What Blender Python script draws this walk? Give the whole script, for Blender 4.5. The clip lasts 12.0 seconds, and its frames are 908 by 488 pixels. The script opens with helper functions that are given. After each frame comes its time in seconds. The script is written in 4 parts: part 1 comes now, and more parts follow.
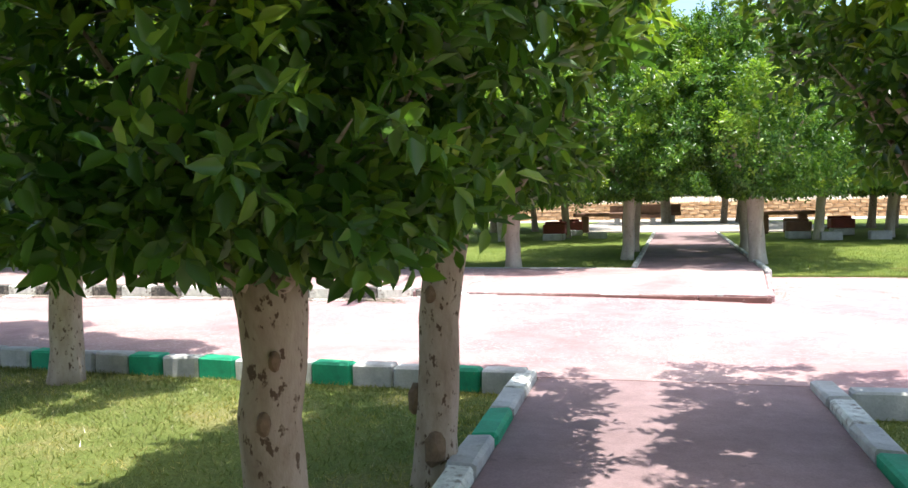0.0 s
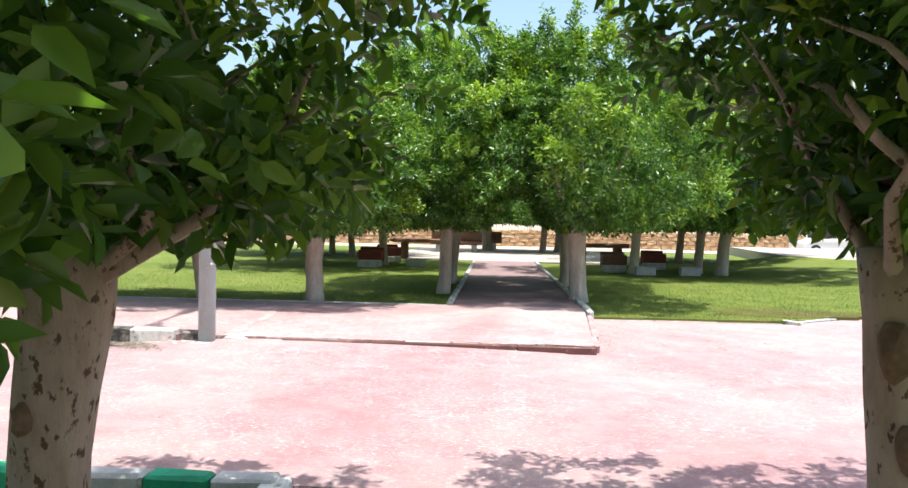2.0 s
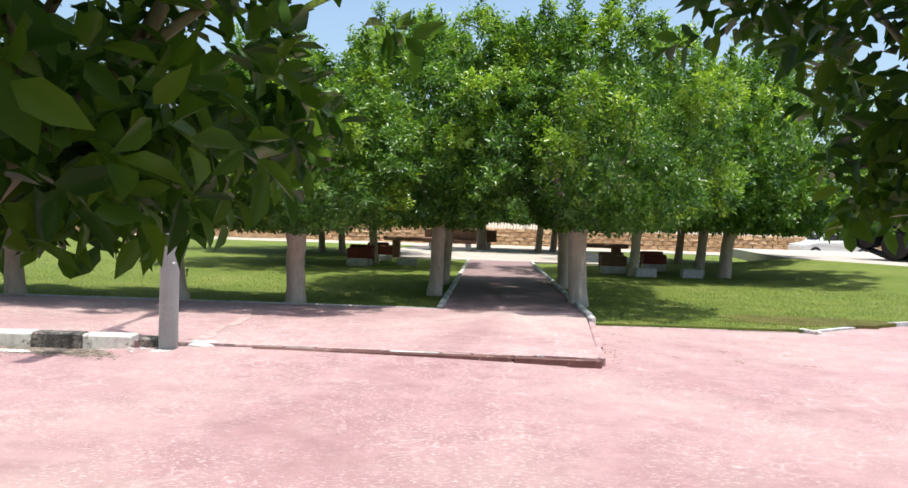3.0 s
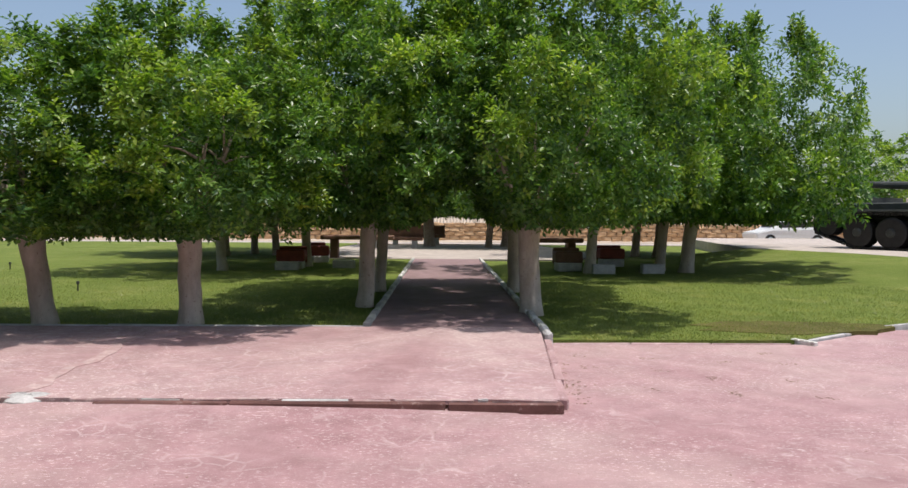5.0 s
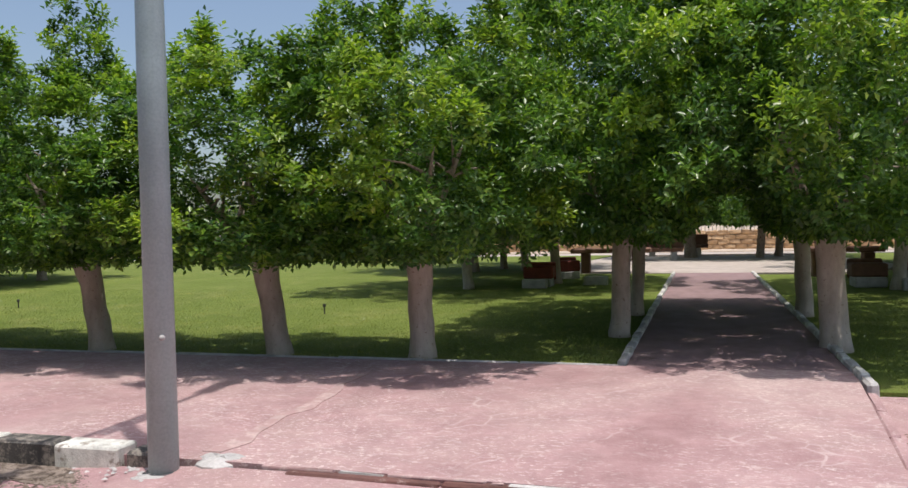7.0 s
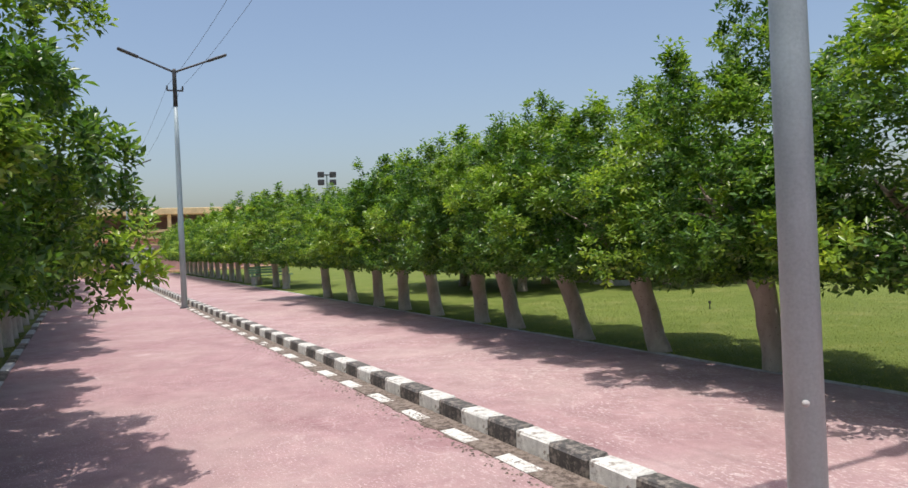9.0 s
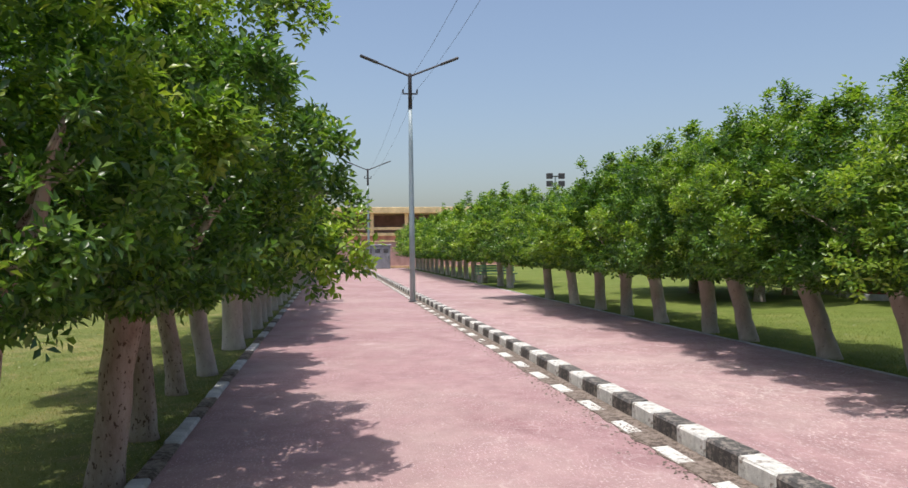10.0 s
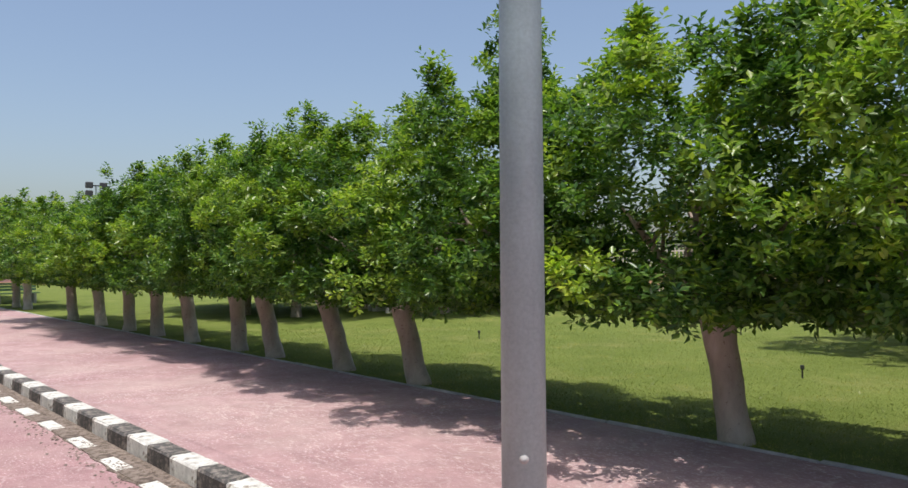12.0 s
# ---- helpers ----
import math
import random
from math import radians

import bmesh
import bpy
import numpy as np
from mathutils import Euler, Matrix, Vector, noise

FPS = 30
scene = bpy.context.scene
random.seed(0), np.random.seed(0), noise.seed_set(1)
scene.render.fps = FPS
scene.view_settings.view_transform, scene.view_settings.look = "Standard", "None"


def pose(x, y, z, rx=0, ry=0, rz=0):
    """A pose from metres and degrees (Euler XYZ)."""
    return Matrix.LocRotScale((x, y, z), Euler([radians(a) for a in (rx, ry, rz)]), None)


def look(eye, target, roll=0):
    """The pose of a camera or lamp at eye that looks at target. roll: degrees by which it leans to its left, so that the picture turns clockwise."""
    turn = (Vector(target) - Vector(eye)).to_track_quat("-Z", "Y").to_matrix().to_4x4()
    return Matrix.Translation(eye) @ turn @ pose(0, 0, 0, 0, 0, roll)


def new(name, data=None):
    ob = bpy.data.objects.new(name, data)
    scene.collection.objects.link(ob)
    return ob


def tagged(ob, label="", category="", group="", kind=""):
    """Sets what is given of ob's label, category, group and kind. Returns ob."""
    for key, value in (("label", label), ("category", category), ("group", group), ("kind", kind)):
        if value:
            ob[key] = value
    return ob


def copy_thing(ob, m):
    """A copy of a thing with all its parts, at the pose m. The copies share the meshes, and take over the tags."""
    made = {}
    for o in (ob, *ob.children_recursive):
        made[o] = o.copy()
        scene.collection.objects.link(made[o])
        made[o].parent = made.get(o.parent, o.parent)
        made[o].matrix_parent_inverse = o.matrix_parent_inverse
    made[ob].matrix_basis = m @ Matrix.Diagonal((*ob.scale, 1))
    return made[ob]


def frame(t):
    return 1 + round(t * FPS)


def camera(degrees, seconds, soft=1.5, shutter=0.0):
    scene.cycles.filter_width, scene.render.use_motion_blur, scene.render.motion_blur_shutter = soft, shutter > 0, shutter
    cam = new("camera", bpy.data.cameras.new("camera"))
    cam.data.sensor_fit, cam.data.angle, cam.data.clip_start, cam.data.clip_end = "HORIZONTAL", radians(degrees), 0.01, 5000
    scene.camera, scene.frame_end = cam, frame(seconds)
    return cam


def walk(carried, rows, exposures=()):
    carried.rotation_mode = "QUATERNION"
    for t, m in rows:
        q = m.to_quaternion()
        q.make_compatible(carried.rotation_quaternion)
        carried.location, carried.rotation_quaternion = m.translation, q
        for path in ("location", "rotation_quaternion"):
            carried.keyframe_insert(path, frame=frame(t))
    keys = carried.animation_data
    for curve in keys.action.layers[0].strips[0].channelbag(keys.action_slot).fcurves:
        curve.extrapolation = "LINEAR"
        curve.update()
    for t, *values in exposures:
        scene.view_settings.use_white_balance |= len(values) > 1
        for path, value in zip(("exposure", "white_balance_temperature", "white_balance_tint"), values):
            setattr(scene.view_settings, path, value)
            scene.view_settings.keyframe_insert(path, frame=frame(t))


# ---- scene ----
cam = camera(60.2, 12.0)
PATH = [
    (0, (-0.754, -13.742, 1.292), (-1.24, -11.805, 1.183), -1.2),
    (0.5, (-0.75, -13.223, 1.329), (-0.908, -11.23, 1.289), 1.1),
    (1, (-0.738, -12.865, 1.345), (-0.968, -10.878, 1.306), 1.4),
    (1.5, (-0.718, -12.479, 1.385), (-0.819, -10.481, 1.371), 1.7),
    (2, (-0.674, -12.048, 1.359), (-0.723, -10.049, 1.303), 1.2),
    (2.5, (-0.685, -11.666, 1.343), (-0.723, -9.667, 1.283), 1.7),
    (4.3, (-0.49, -9.902, 1.37), (-0.498, -7.903, 1.303), 1.2),
    (4.5, (-0.468, -9.732, 1.371), (-0.412, -7.734, 1.298), 0.6),
    (5, (-0.389, -9.357, 1.412), (-0.304, -7.361, 1.338), 0.5),
    (5.5, (-0.37, -8.968, 1.424), (-0.179, -6.979, 1.352), 0.4),
    (6, (-0.331, -8.583, 1.432), (-0.132, -6.594, 1.367), -0.2),
    (6.5, (-0.397, -8.183, 1.421), (-0.544, -6.189, 1.363), -0.5),
    (6.7, (-0.42, -8.045, 1.434), (-0.736, -6.071, 1.382), -0.9),
    (8.3, (-0.818, -7.16, 1.639), (-2.274, -5.79, 1.601), -2.2),
    (8.5, (-0.834, -7.065, 1.635), (-2.413, -5.839, 1.602), -2.5),
    (9, (-0.865, -6.85, 1.669), (-2.671, -5.991, 1.663), -2.5),
    (9.5, (-0.985, -6.747, 1.634), (-2.93, -6.28, 1.643), -2.2),
    (10, (-1.132, -6.605, 1.628), (-3.108, -6.297, 1.644), -0.8),
    (10.5, (-1.236, -6.359, 1.624), (-3.217, -6.083, 1.644), -1.2),
    (11, (-1.295, -6.17, 1.622), (-3.24, -5.705, 1.641), -0.6),
    (11.5, (-1.32, -6.083, 1.619), (-3.097, -5.165, 1.646), -0.6),
    (12, (-1.308, -6.039, 1.61), (-2.828, -4.74, 1.658), -0.4),
]
walk(cam, [(t, look(eye, target, roll)) for t, eye, target, roll in PATH],
     [(0, 1.25, 6400, 4), (1.5, 1.08, 6400, 4), (2.6, 0.75, 6400, 4), (4.3, 0.1, 6500, 8), (5.5, 0.0, 6500, 10), (6.7, 0.0, 6500, 10), (8.3, 0.06, 6500, 11), (12, 0.08, 6500, 11)])
# ==== end of path ====

# ---- light ----
world = bpy.data.worlds.new("sky")
scene.world = world
world.use_nodes = True
wn = world.node_tree
sky = wn.nodes.new("ShaderNodeTexSky")
sky.sky_type = "NISHITA"
sky.sun_disc = False
sky.sun_elevation = radians(80)
sky.sun_rotation = radians(130)
sky.dust_density = 3.0
wn.links.new(sky.outputs[0], wn.nodes["Background"].inputs[0])
wn.nodes["Background"].inputs[1].default_value = 0.15
sun = new("sun", bpy.data.lights.new("sun", "SUN"))
sun.data.energy = 3.5
sun.data.angle = radians(0.53)
sun.data.color = (1.0, 0.96, 0.9)
sun.matrix_world = look((2.85, -2.45, 21.9), (0, 0, 0))


# ---- materials ----
def nodes(name):
    m = bpy.data.materials.new(name)
    m.use_nodes = True
    t = m.node_tree
    return m, t, t.nodes["Principled BSDF"]


def ramp(t, src, stops):
    r = t.nodes.new("ShaderNodeValToRGB")
    e = r.color_ramp.elements
    while len(e) < len(stops):
        e.new(0.5)
    for el, (p, c) in zip(e, stops):
        el.position = p
        el.color = (*c, 1)
    t.links.new(src, r.inputs[0])
    return r.outputs[0]


def noise_tex(t, scale, detail=4, rough=0.6, coord="Object", stretch=None):
    c = t.nodes.new("ShaderNodeTexCoord")
    n = t.nodes.new("ShaderNodeTexNoise")
    n.inputs["Scale"].default_value = scale
    n.inputs["Detail"].default_value = detail
    n.inputs["Roughness"].default_value = rough
    if stretch:
        mp = t.nodes.new("ShaderNodeMapping")
        mp.inputs["Scale"].default_value = stretch
        t.links.new(c.outputs[coord], mp.inputs[0])
        t.links.new(mp.outputs[0], n.inputs["Vector"])
    else:
        t.links.new(c.outputs[coord], n.inputs["Vector"])
    return n.outputs["Fac"]


def mix(t, a, b, fac, mode="MIX"):
    m = t.nodes.new("ShaderNodeMix")
    m.data_type = "RGBA"
    m.blend_type = mode
    for sock, v in ((m.inputs["Factor"], fac), (m.inputs["A"], a), (m.inputs["B"], b)):
        if hasattr(v, "is_output"):
            t.links.new(v, sock)
        else:
            sock.default_value = v if isinstance(v, (int, float)) else (*v, 1)
    return m.outputs["Result"]


def bump(t, b, src, strength, dist=0.01):
    n = t.nodes.new("ShaderNodeBump")
    n.inputs["Strength"].default_value = strength
    n.inputs["Distance"].default_value = dist
    t.links.new(src, n.inputs["Height"])
    t.links.new(n.outputs[0], b.inputs["Normal"])


def plain(name, col, rough=0.7, metal=0.0, var=0.25, scale=6.0, grain=60.0, rel=0.3, dirt=None, dirt_at=0.62):
    """Paint, stone or metal with blotches, grain and optional patches of dirt."""
    m, t, b = nodes(name)
    lo = [c * (1 - var) for c in col]
    hi = [min(1, c * (1 + var)) for c in col]
    c = ramp(t, noise_tex(t, scale), [(0.3, lo), (0.7, hi)])
    g = noise_tex(t, grain, 3)
    c = mix(t, c, ramp(t, g, [(0.3, (0.75, 0.75, 0.75)), (0.7, (1.1, 1.1, 1.1))]), 0.5, "MULTIPLY")
    if dirt:
        c = mix(t, c, dirt, ramp(t, noise_tex(t, scale * 1.7, 6, 0.75), [(dirt_at, (0, 0, 0)), (dirt_at + 0.12, (1, 1, 1))]))
    t.links.new(c, b.inputs["Base Color"])
    b.inputs["Roughness"].default_value = rough
    b.inputs["Metallic"].default_value = metal
    if rel:
        bump(t, b, g, rel)
    return m


def ground_mat(name, dark, light, scuff, scale=0.35, fine=90.0, streak=9.0, rel=0.35, wear=0.57, gate=(0.46, 0.72), chips=0.0):
    """Worn painted paving: broad fading, short pale scuffs, fine grain."""
    m, t, b = nodes(name)
    c = ramp(t, noise_tex(t, scale, 8, 0.72), [(0.32, dark), (0.68, light)])
    mid = noise_tex(t, 3.1, 5, 0.7)
    c = mix(t, c, ramp(t, mid, [(0.35, (0.8, 0.78, 0.78)), (0.65, (1.12, 1.12, 1.12))]), 0.8, "MULTIPLY")
    s = noise_tex(t, streak, 6, 0.75, stretch=(0.7, 1.3, 1.0))
    where = ramp(t, noise_tex(t, 0.55, 3), [(gate[0], (0, 0, 0)), (gate[1], (0.85, 0.85, 0.85))])
    sm = mix(t, (0, 0, 0), where, ramp(t, s, [(wear, (0, 0, 0)), (wear + 0.06, (1, 1, 1))]))
    c = mix(t, c, scuff, sm)
    if chips:
        fl = noise_tex(t, 30, 4, 0.7, stretch=(0.8, 1.5, 1.0))
        patchy = ramp(t, noise_tex(t, 0.9, 4, 0.65), [(0.36, (0, 0, 0)), (0.6, (1, 1, 1))])
        dusty = ramp(t, noise_tex(t, 0.42, 6, 0.72), [(0.45, (0, 0, 0)), (0.7, (0.55, 0.55, 0.55))])
        c = mix(t, c, (0.52, 0.40, 0.365), dusty)
        c = mix(t, c, [k * 1.12 for k in scuff], mix(t, (0, 0, 0), patchy, ramp(t, fl, [(0.57, (0, 0, 0)), (0.61, (chips, chips, chips))])))
        co = t.nodes.new("ShaderNodeTexCoord")
        warp = t.nodes.new("ShaderNodeVectorMath")
        warp.operation = "MULTIPLY_ADD"
        wob = t.nodes.new("ShaderNodeTexNoise")
        wob.inputs["Scale"].default_value = 2.2
        t.links.new(co.outputs["Object"], wob.inputs["Vector"])
        t.links.new(wob.outputs["Color"], warp.inputs[0])
        warp.inputs[1].default_value = (0.5, 0.5, 0.0)
        t.links.new(co.outputs["Object"], warp.inputs[2])
        vo = t.nodes.new("ShaderNodeTexVoronoi")
        vo.feature = "DISTANCE_TO_EDGE"
        vo.inputs["Scale"].default_value = 4.6
        t.links.new(warp.outputs[0], vo.inputs["Vector"])
        gate2 = ramp(t, noise_tex(t, 1.3, 5, 0.7), [(0.52, (0, 0, 0)), (0.66, (0.45, 0.45, 0.45))])
        c = mix(t, c, scuff, mix(t, (0, 0, 0), gate2, ramp(t, vo.outputs["Distance"], [(0.02, (1, 1, 1)), (0.06, (0, 0, 0))])))
    g = noise_tex(t, fine, 2)
    c = mix(t, c, ramp(t, g, [(0.3, (0.82, 0.82, 0.82)), (0.7, (1.1, 1.1, 1.1))]), 0.7, "MULTIPLY")
    t.links.new(c, b.inputs["Base Color"])
    b.inputs["Roughness"].default_value = 0.88
    bump(t, b, g, rel, 0.006)
    return m


def leaf_mat(name, stops, trans=0.3):
    m, t, b = nodes(name)
    geo = t.nodes.new("ShaderNodeNewGeometry")
    c = ramp(t, geo.outputs["Random Per Island"], stops)
    big = noise_tex(t, 1.6, 2)
    c = mix(t, c, ramp(t, big, [(0.32, (0.62, 0.7, 0.6)), (0.5, (1.0, 1.0, 0.9)), (0.68, (1.5, 1.35, 1.0))]), 0.9, "MULTIPLY")
    t.links.new(c, b.inputs["Base Color"])
    b.inputs["Roughness"].default_value = 0.33
    b.inputs["Specular IOR Level"].default_value = 0.5
    tr = t.nodes.new("ShaderNodeBsdfTranslucent")
    bright = mix(t, c, (1.5, 1.6, 0.7), 1.0, "MULTIPLY")
    t.links.new(bright, tr.inputs["Color"])
    mx = t.nodes.new("ShaderNodeMixShader")
    mx.inputs[0].default_value = trans
    t.links.new(b.outputs[0], mx.inputs[1])
    t.links.new(tr.outputs[0], mx.inputs[2])
    t.links.new(mx.outputs[0], t.nodes["Material Output"].inputs[0])
    return m


def bark_mat():
    m, t, b = nodes("bark")
    n = noise_tex(t, 7, 6, 0.7, stretch=(1, 1, 0.35))
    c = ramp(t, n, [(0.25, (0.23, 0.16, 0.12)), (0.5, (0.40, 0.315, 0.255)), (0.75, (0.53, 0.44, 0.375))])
    sp = noise_tex(t, 30, 3, 0.6, stretch=(1, 1, 0.6))
    c = mix(t, c, (0.12, 0.075, 0.05), ramp(t, sp, [(0.585, (0, 0, 0)), (0.64, (1, 1, 1))]))
    t.links.new(c, b.inputs["Base Color"])
    b.inputs["Roughness"].default_value = 0.9
    bump(t, b, n, 0.6, 0.02)
    return m


def washed_mat():
    m, t, b = nodes("limewashed_bark")
    n = noise_tex(t, 6, 6, 0.7, stretch=(1, 1, 0.4))
    c = ramp(t, n, [(0.25, (0.34, 0.28, 0.23)), (0.55, (0.53, 0.46, 0.40)), (0.8, (0.66, 0.60, 0.54))])
    sp = noise_tex(t, 24, 4, 0.65)
    c = mix(t, c, (0.22, 0.15, 0.11), ramp(t, sp, [(0.62, (0, 0, 0)), (0.7, (1, 1, 1))]))
    t.links.new(c, b.inputs["Base Color"])
    b.inputs["Roughness"].default_value = 0.9
    bump(t, b, n, 0.5, 0.02)
    return m


def lawn_mat(name, a, bcol, dry):
    m, t, b = nodes(name)
    c = ramp(t, noise_tex(t, 0.5, 6, 0.7), [(0.35, a), (0.65, bcol)])
    c = mix(t, c, dry, ramp(t, noise_tex(t, 0.8, 7, 0.75), [(0.5, (0, 0, 0)), (0.72, (1, 1, 1))]))
    g = noise_tex(t, 45, 4, 0.7)
    c = mix(t, c, ramp(t, g, [(0.3, (0.6, 0.62, 0.55)), (0.7, (1.2, 1.2, 1.15))]), 0.8, "MULTIPLY")
    t.links.new(c, b.inputs["Base Color"])
    b.inputs["Roughness"].default_value = 0.9
    b.inputs["Specular IOR Level"].default_value = 0.1
    bump(t, b, g, 0.8, 0.03)
    return m


M_ROAD = ground_mat("pink_road_paint", (0.33, 0.18, 0.19), (0.455, 0.29, 0.295), (0.62, 0.49, 0.48), streak=13, chips=0.8)
M_PAVE = ground_mat("pink_pavement_paint", (0.35, 0.20, 0.205), (0.49, 0.33, 0.33), (0.68, 0.57, 0.55), scale=0.5, streak=14, wear=0.56, gate=(0.38, 0.7), chips=0.7)
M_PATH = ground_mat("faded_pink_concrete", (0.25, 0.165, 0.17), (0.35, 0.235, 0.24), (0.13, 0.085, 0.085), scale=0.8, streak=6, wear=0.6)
M_SAND = ground_mat("pale_sand", (0.42, 0.33, 0.24), (0.58, 0.48, 0.37), (0.62, 0.53, 0.42), scale=0.2)
M_PALE = ground_mat("pale_concrete", (0.42, 0.36, 0.31), (0.56, 0.49, 0.44), (0.60, 0.54, 0.49), scale=0.6)
M_LAWN = lawn_mat("lawn_soil_grass", (0.138, 0.182, 0.04), (0.185, 0.23, 0.056), (0.25, 0.26, 0.09))
M_DRYLAWN = lawn_mat("dry_lawn", (0.12, 0.16, 0.04), (0.22, 0.24, 0.075), (0.36, 0.29, 0.15))
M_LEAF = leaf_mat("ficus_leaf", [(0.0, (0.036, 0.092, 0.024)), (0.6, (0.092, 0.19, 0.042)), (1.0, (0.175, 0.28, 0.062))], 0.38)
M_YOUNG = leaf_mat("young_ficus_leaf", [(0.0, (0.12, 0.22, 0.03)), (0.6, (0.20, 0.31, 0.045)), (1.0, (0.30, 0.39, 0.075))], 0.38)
M_GRASS = leaf_mat("grass_blade", [(0.0, (0.145, 0.195, 0.043)), (0.6, (0.205, 0.25, 0.062)), (1.0, (0.31, 0.31, 0.11))], 0.3)
M_DRYGRASS = leaf_mat("dry_grass_blade", [(0.0, (0.13, 0.17, 0.045)), (0.6, (0.27, 0.275, 0.095)), (1.0, (0.45, 0.39, 0.21))], 0.25)
M_BARK = bark_mat()
M_WASH = washed_mat()
M_WHITE = plain("white_kerb_paint", (0.72, 0.71, 0.66), 0.75, dirt=(0.28, 0.235, 0.19), scale=9, dirt_at=0.51)
M_BLACK = plain("black_kerb_paint", (0.075, 0.07, 0.066), 0.7, dirt=(0.28, 0.245, 0.21), scale=9, dirt_at=0.47)
M_GREEN = plain("green_kerb_paint", (0.02, 0.33, 0.17), 0.6, dirt=(0.20, 0.28, 0.22), scale=6, dirt_at=0.64)
M_GREYK = plain("worn_white_kerb", (0.50, 0.48, 0.47), 0.8, dirt=(0.28, 0.25, 0.22), scale=5)
# red kerb with dirt, base colour darkened to carry the front's shadow
M_REDK = plain("shade_darkened_red_kerb", (0.15, 0.07, 0.06), 0.85, dirt=(0.36, 0.25, 0.23), scale=6, dirt_at=0.58)
M_DAMP = lawn_mat("damp_lawn", (0.10, 0.10, 0.035), (0.17, 0.15, 0.05), (0.24, 0.20, 0.09))
M_SEAM = plain("worn_pale_mortar", (0.49, 0.36, 0.345), 0.9, scale=5, dirt=(0.42, 0.27, 0.265), dirt_at=0.44)
M_GUT = plain("gutter_concrete", (0.25, 0.20, 0.165), 0.9, dirt=(0.09, 0.065, 0.05), scale=9, dirt_at=0.46)
M_POLE = plain("galvanised_grey", (0.35, 0.43, 0.45), 0.42, 0.0, var=0.08, scale=5, rel=0.08)
M_DARKPOLE = plain("dark_weathered_steel", (0.07, 0.07, 0.075), 0.6, 0.3)
M_CABLE = plain("black_cable", (0.03, 0.03, 0.03), 0.6, rel=0)
M_WALLP = plain("dusty_pink_wall", (0.42, 0.27, 0.26), 0.9, scale=1.2, dirt=(0.50, 0.37, 0.33))
M_YELLOW = plain("cream_render", (0.68, 0.54, 0.30), 0.9, scale=1.0)
M_BRICKR = plain("red_brown_render", (0.40, 0.20, 0.15), 0.9, scale=1.0, dirt=(0.46, 0.28, 0.22))
M_KIOSK = plain("grey_kiosk_paint", (0.34, 0.36, 0.40), 0.6, 0.2, scale=2)
M_STONE = plain("ochre_stone", (0.50, 0.33, 0.19), 0.95, scale=2.5, var=0.4, dirt=(0.25, 0.16, 0.09))
M_FENCE = plain("white_fence_paint", (0.68, 0.62, 0.53), 0.8, scale=2)
M_SEAT = plain("red_painted_concrete", (0.22, 0.04, 0.03), 0.7, scale=5, dirt=(0.30, 0.13, 0.10))
M_BROWN = plain("brown_painted_concrete", (0.20, 0.10, 0.065), 0.75, scale=4)
M_BENCH = plain("pale_green_paint", (0.25, 0.42, 0.30), 0.6, scale=5)
M_TANK = plain("dark_olive_steel", (0.055, 0.06, 0.055), 0.6, 0.2, scale=3, dirt=(0.10, 0.10, 0.085))
M_TANKL = plain("blue_grey_steel", (0.12, 0.165, 0.175), 0.5, 0.2, scale=2)
M_TRACK = plain("track_steel", (0.028, 0.027, 0.027), 0.6, 0.4, scale=6)
M_CARW = plain("white_car_paint", (0.75, 0.75, 0.74), 0.3, var=0.05, rel=0)
M_GLASS = plain("dark_window_glass", (0.02, 0.025, 0.03), 0.08, var=0.1, rel=0)
M_TWIG = plain("twig_bark", (0.20, 0.13, 0.085), 0.9, scale=20)


# ---- builders ----
def thing(name, label, category, loc=(0, 0, 0), group="", kind="", rz=0):
    e = new(name)
    e.empty_display_size = 0.2
    e.matrix_basis = pose(*loc, 0, 0, rz)
    return tagged(e, label, category, group, kind)


def part(name, bm, mat, parent=None, label="", loc=None, smooth=False):
    me = bpy.data.meshes.new(name)
    if isinstance(bm, tuple):
        me.from_pydata(*bm)
    else:
        bm.to_mesh(me)
        bm.free()
    me.materials.append(mat)
    if smooth:
        me.shade_smooth()
    ob = new(name, me)
    ob.parent = parent
    if loc:
        ob.location = loc
    if label:
        ob["label"] = label
    return ob


def box(bm, x0, y0, z0, x1, y1, z1, bevel=0.0, m=None):
    r = bmesh.ops.create_cube(bm, size=1)
    vs = r["verts"]
    for v in vs:
        v.co = Vector((x0 + (v.co.x + 0.5) * (x1 - x0), y0 + (v.co.y + 0.5) * (y1 - y0), z0 + (v.co.z + 0.5) * (z1 - z0)))
        if m:
            v.co = m @ v.co
    if bevel:
        es = list({e for v in vs for e in v.link_edges})
        bmesh.ops.bevel(bm, geom=es, offset=bevel, segments=1, affect="EDGES", profile=0.5)
    return bm


def boxes(*specs, bevel=0.0):
    bm = bmesh.new()
    for s in specs:
        box(bm, *s, bevel=bevel)
    return bm


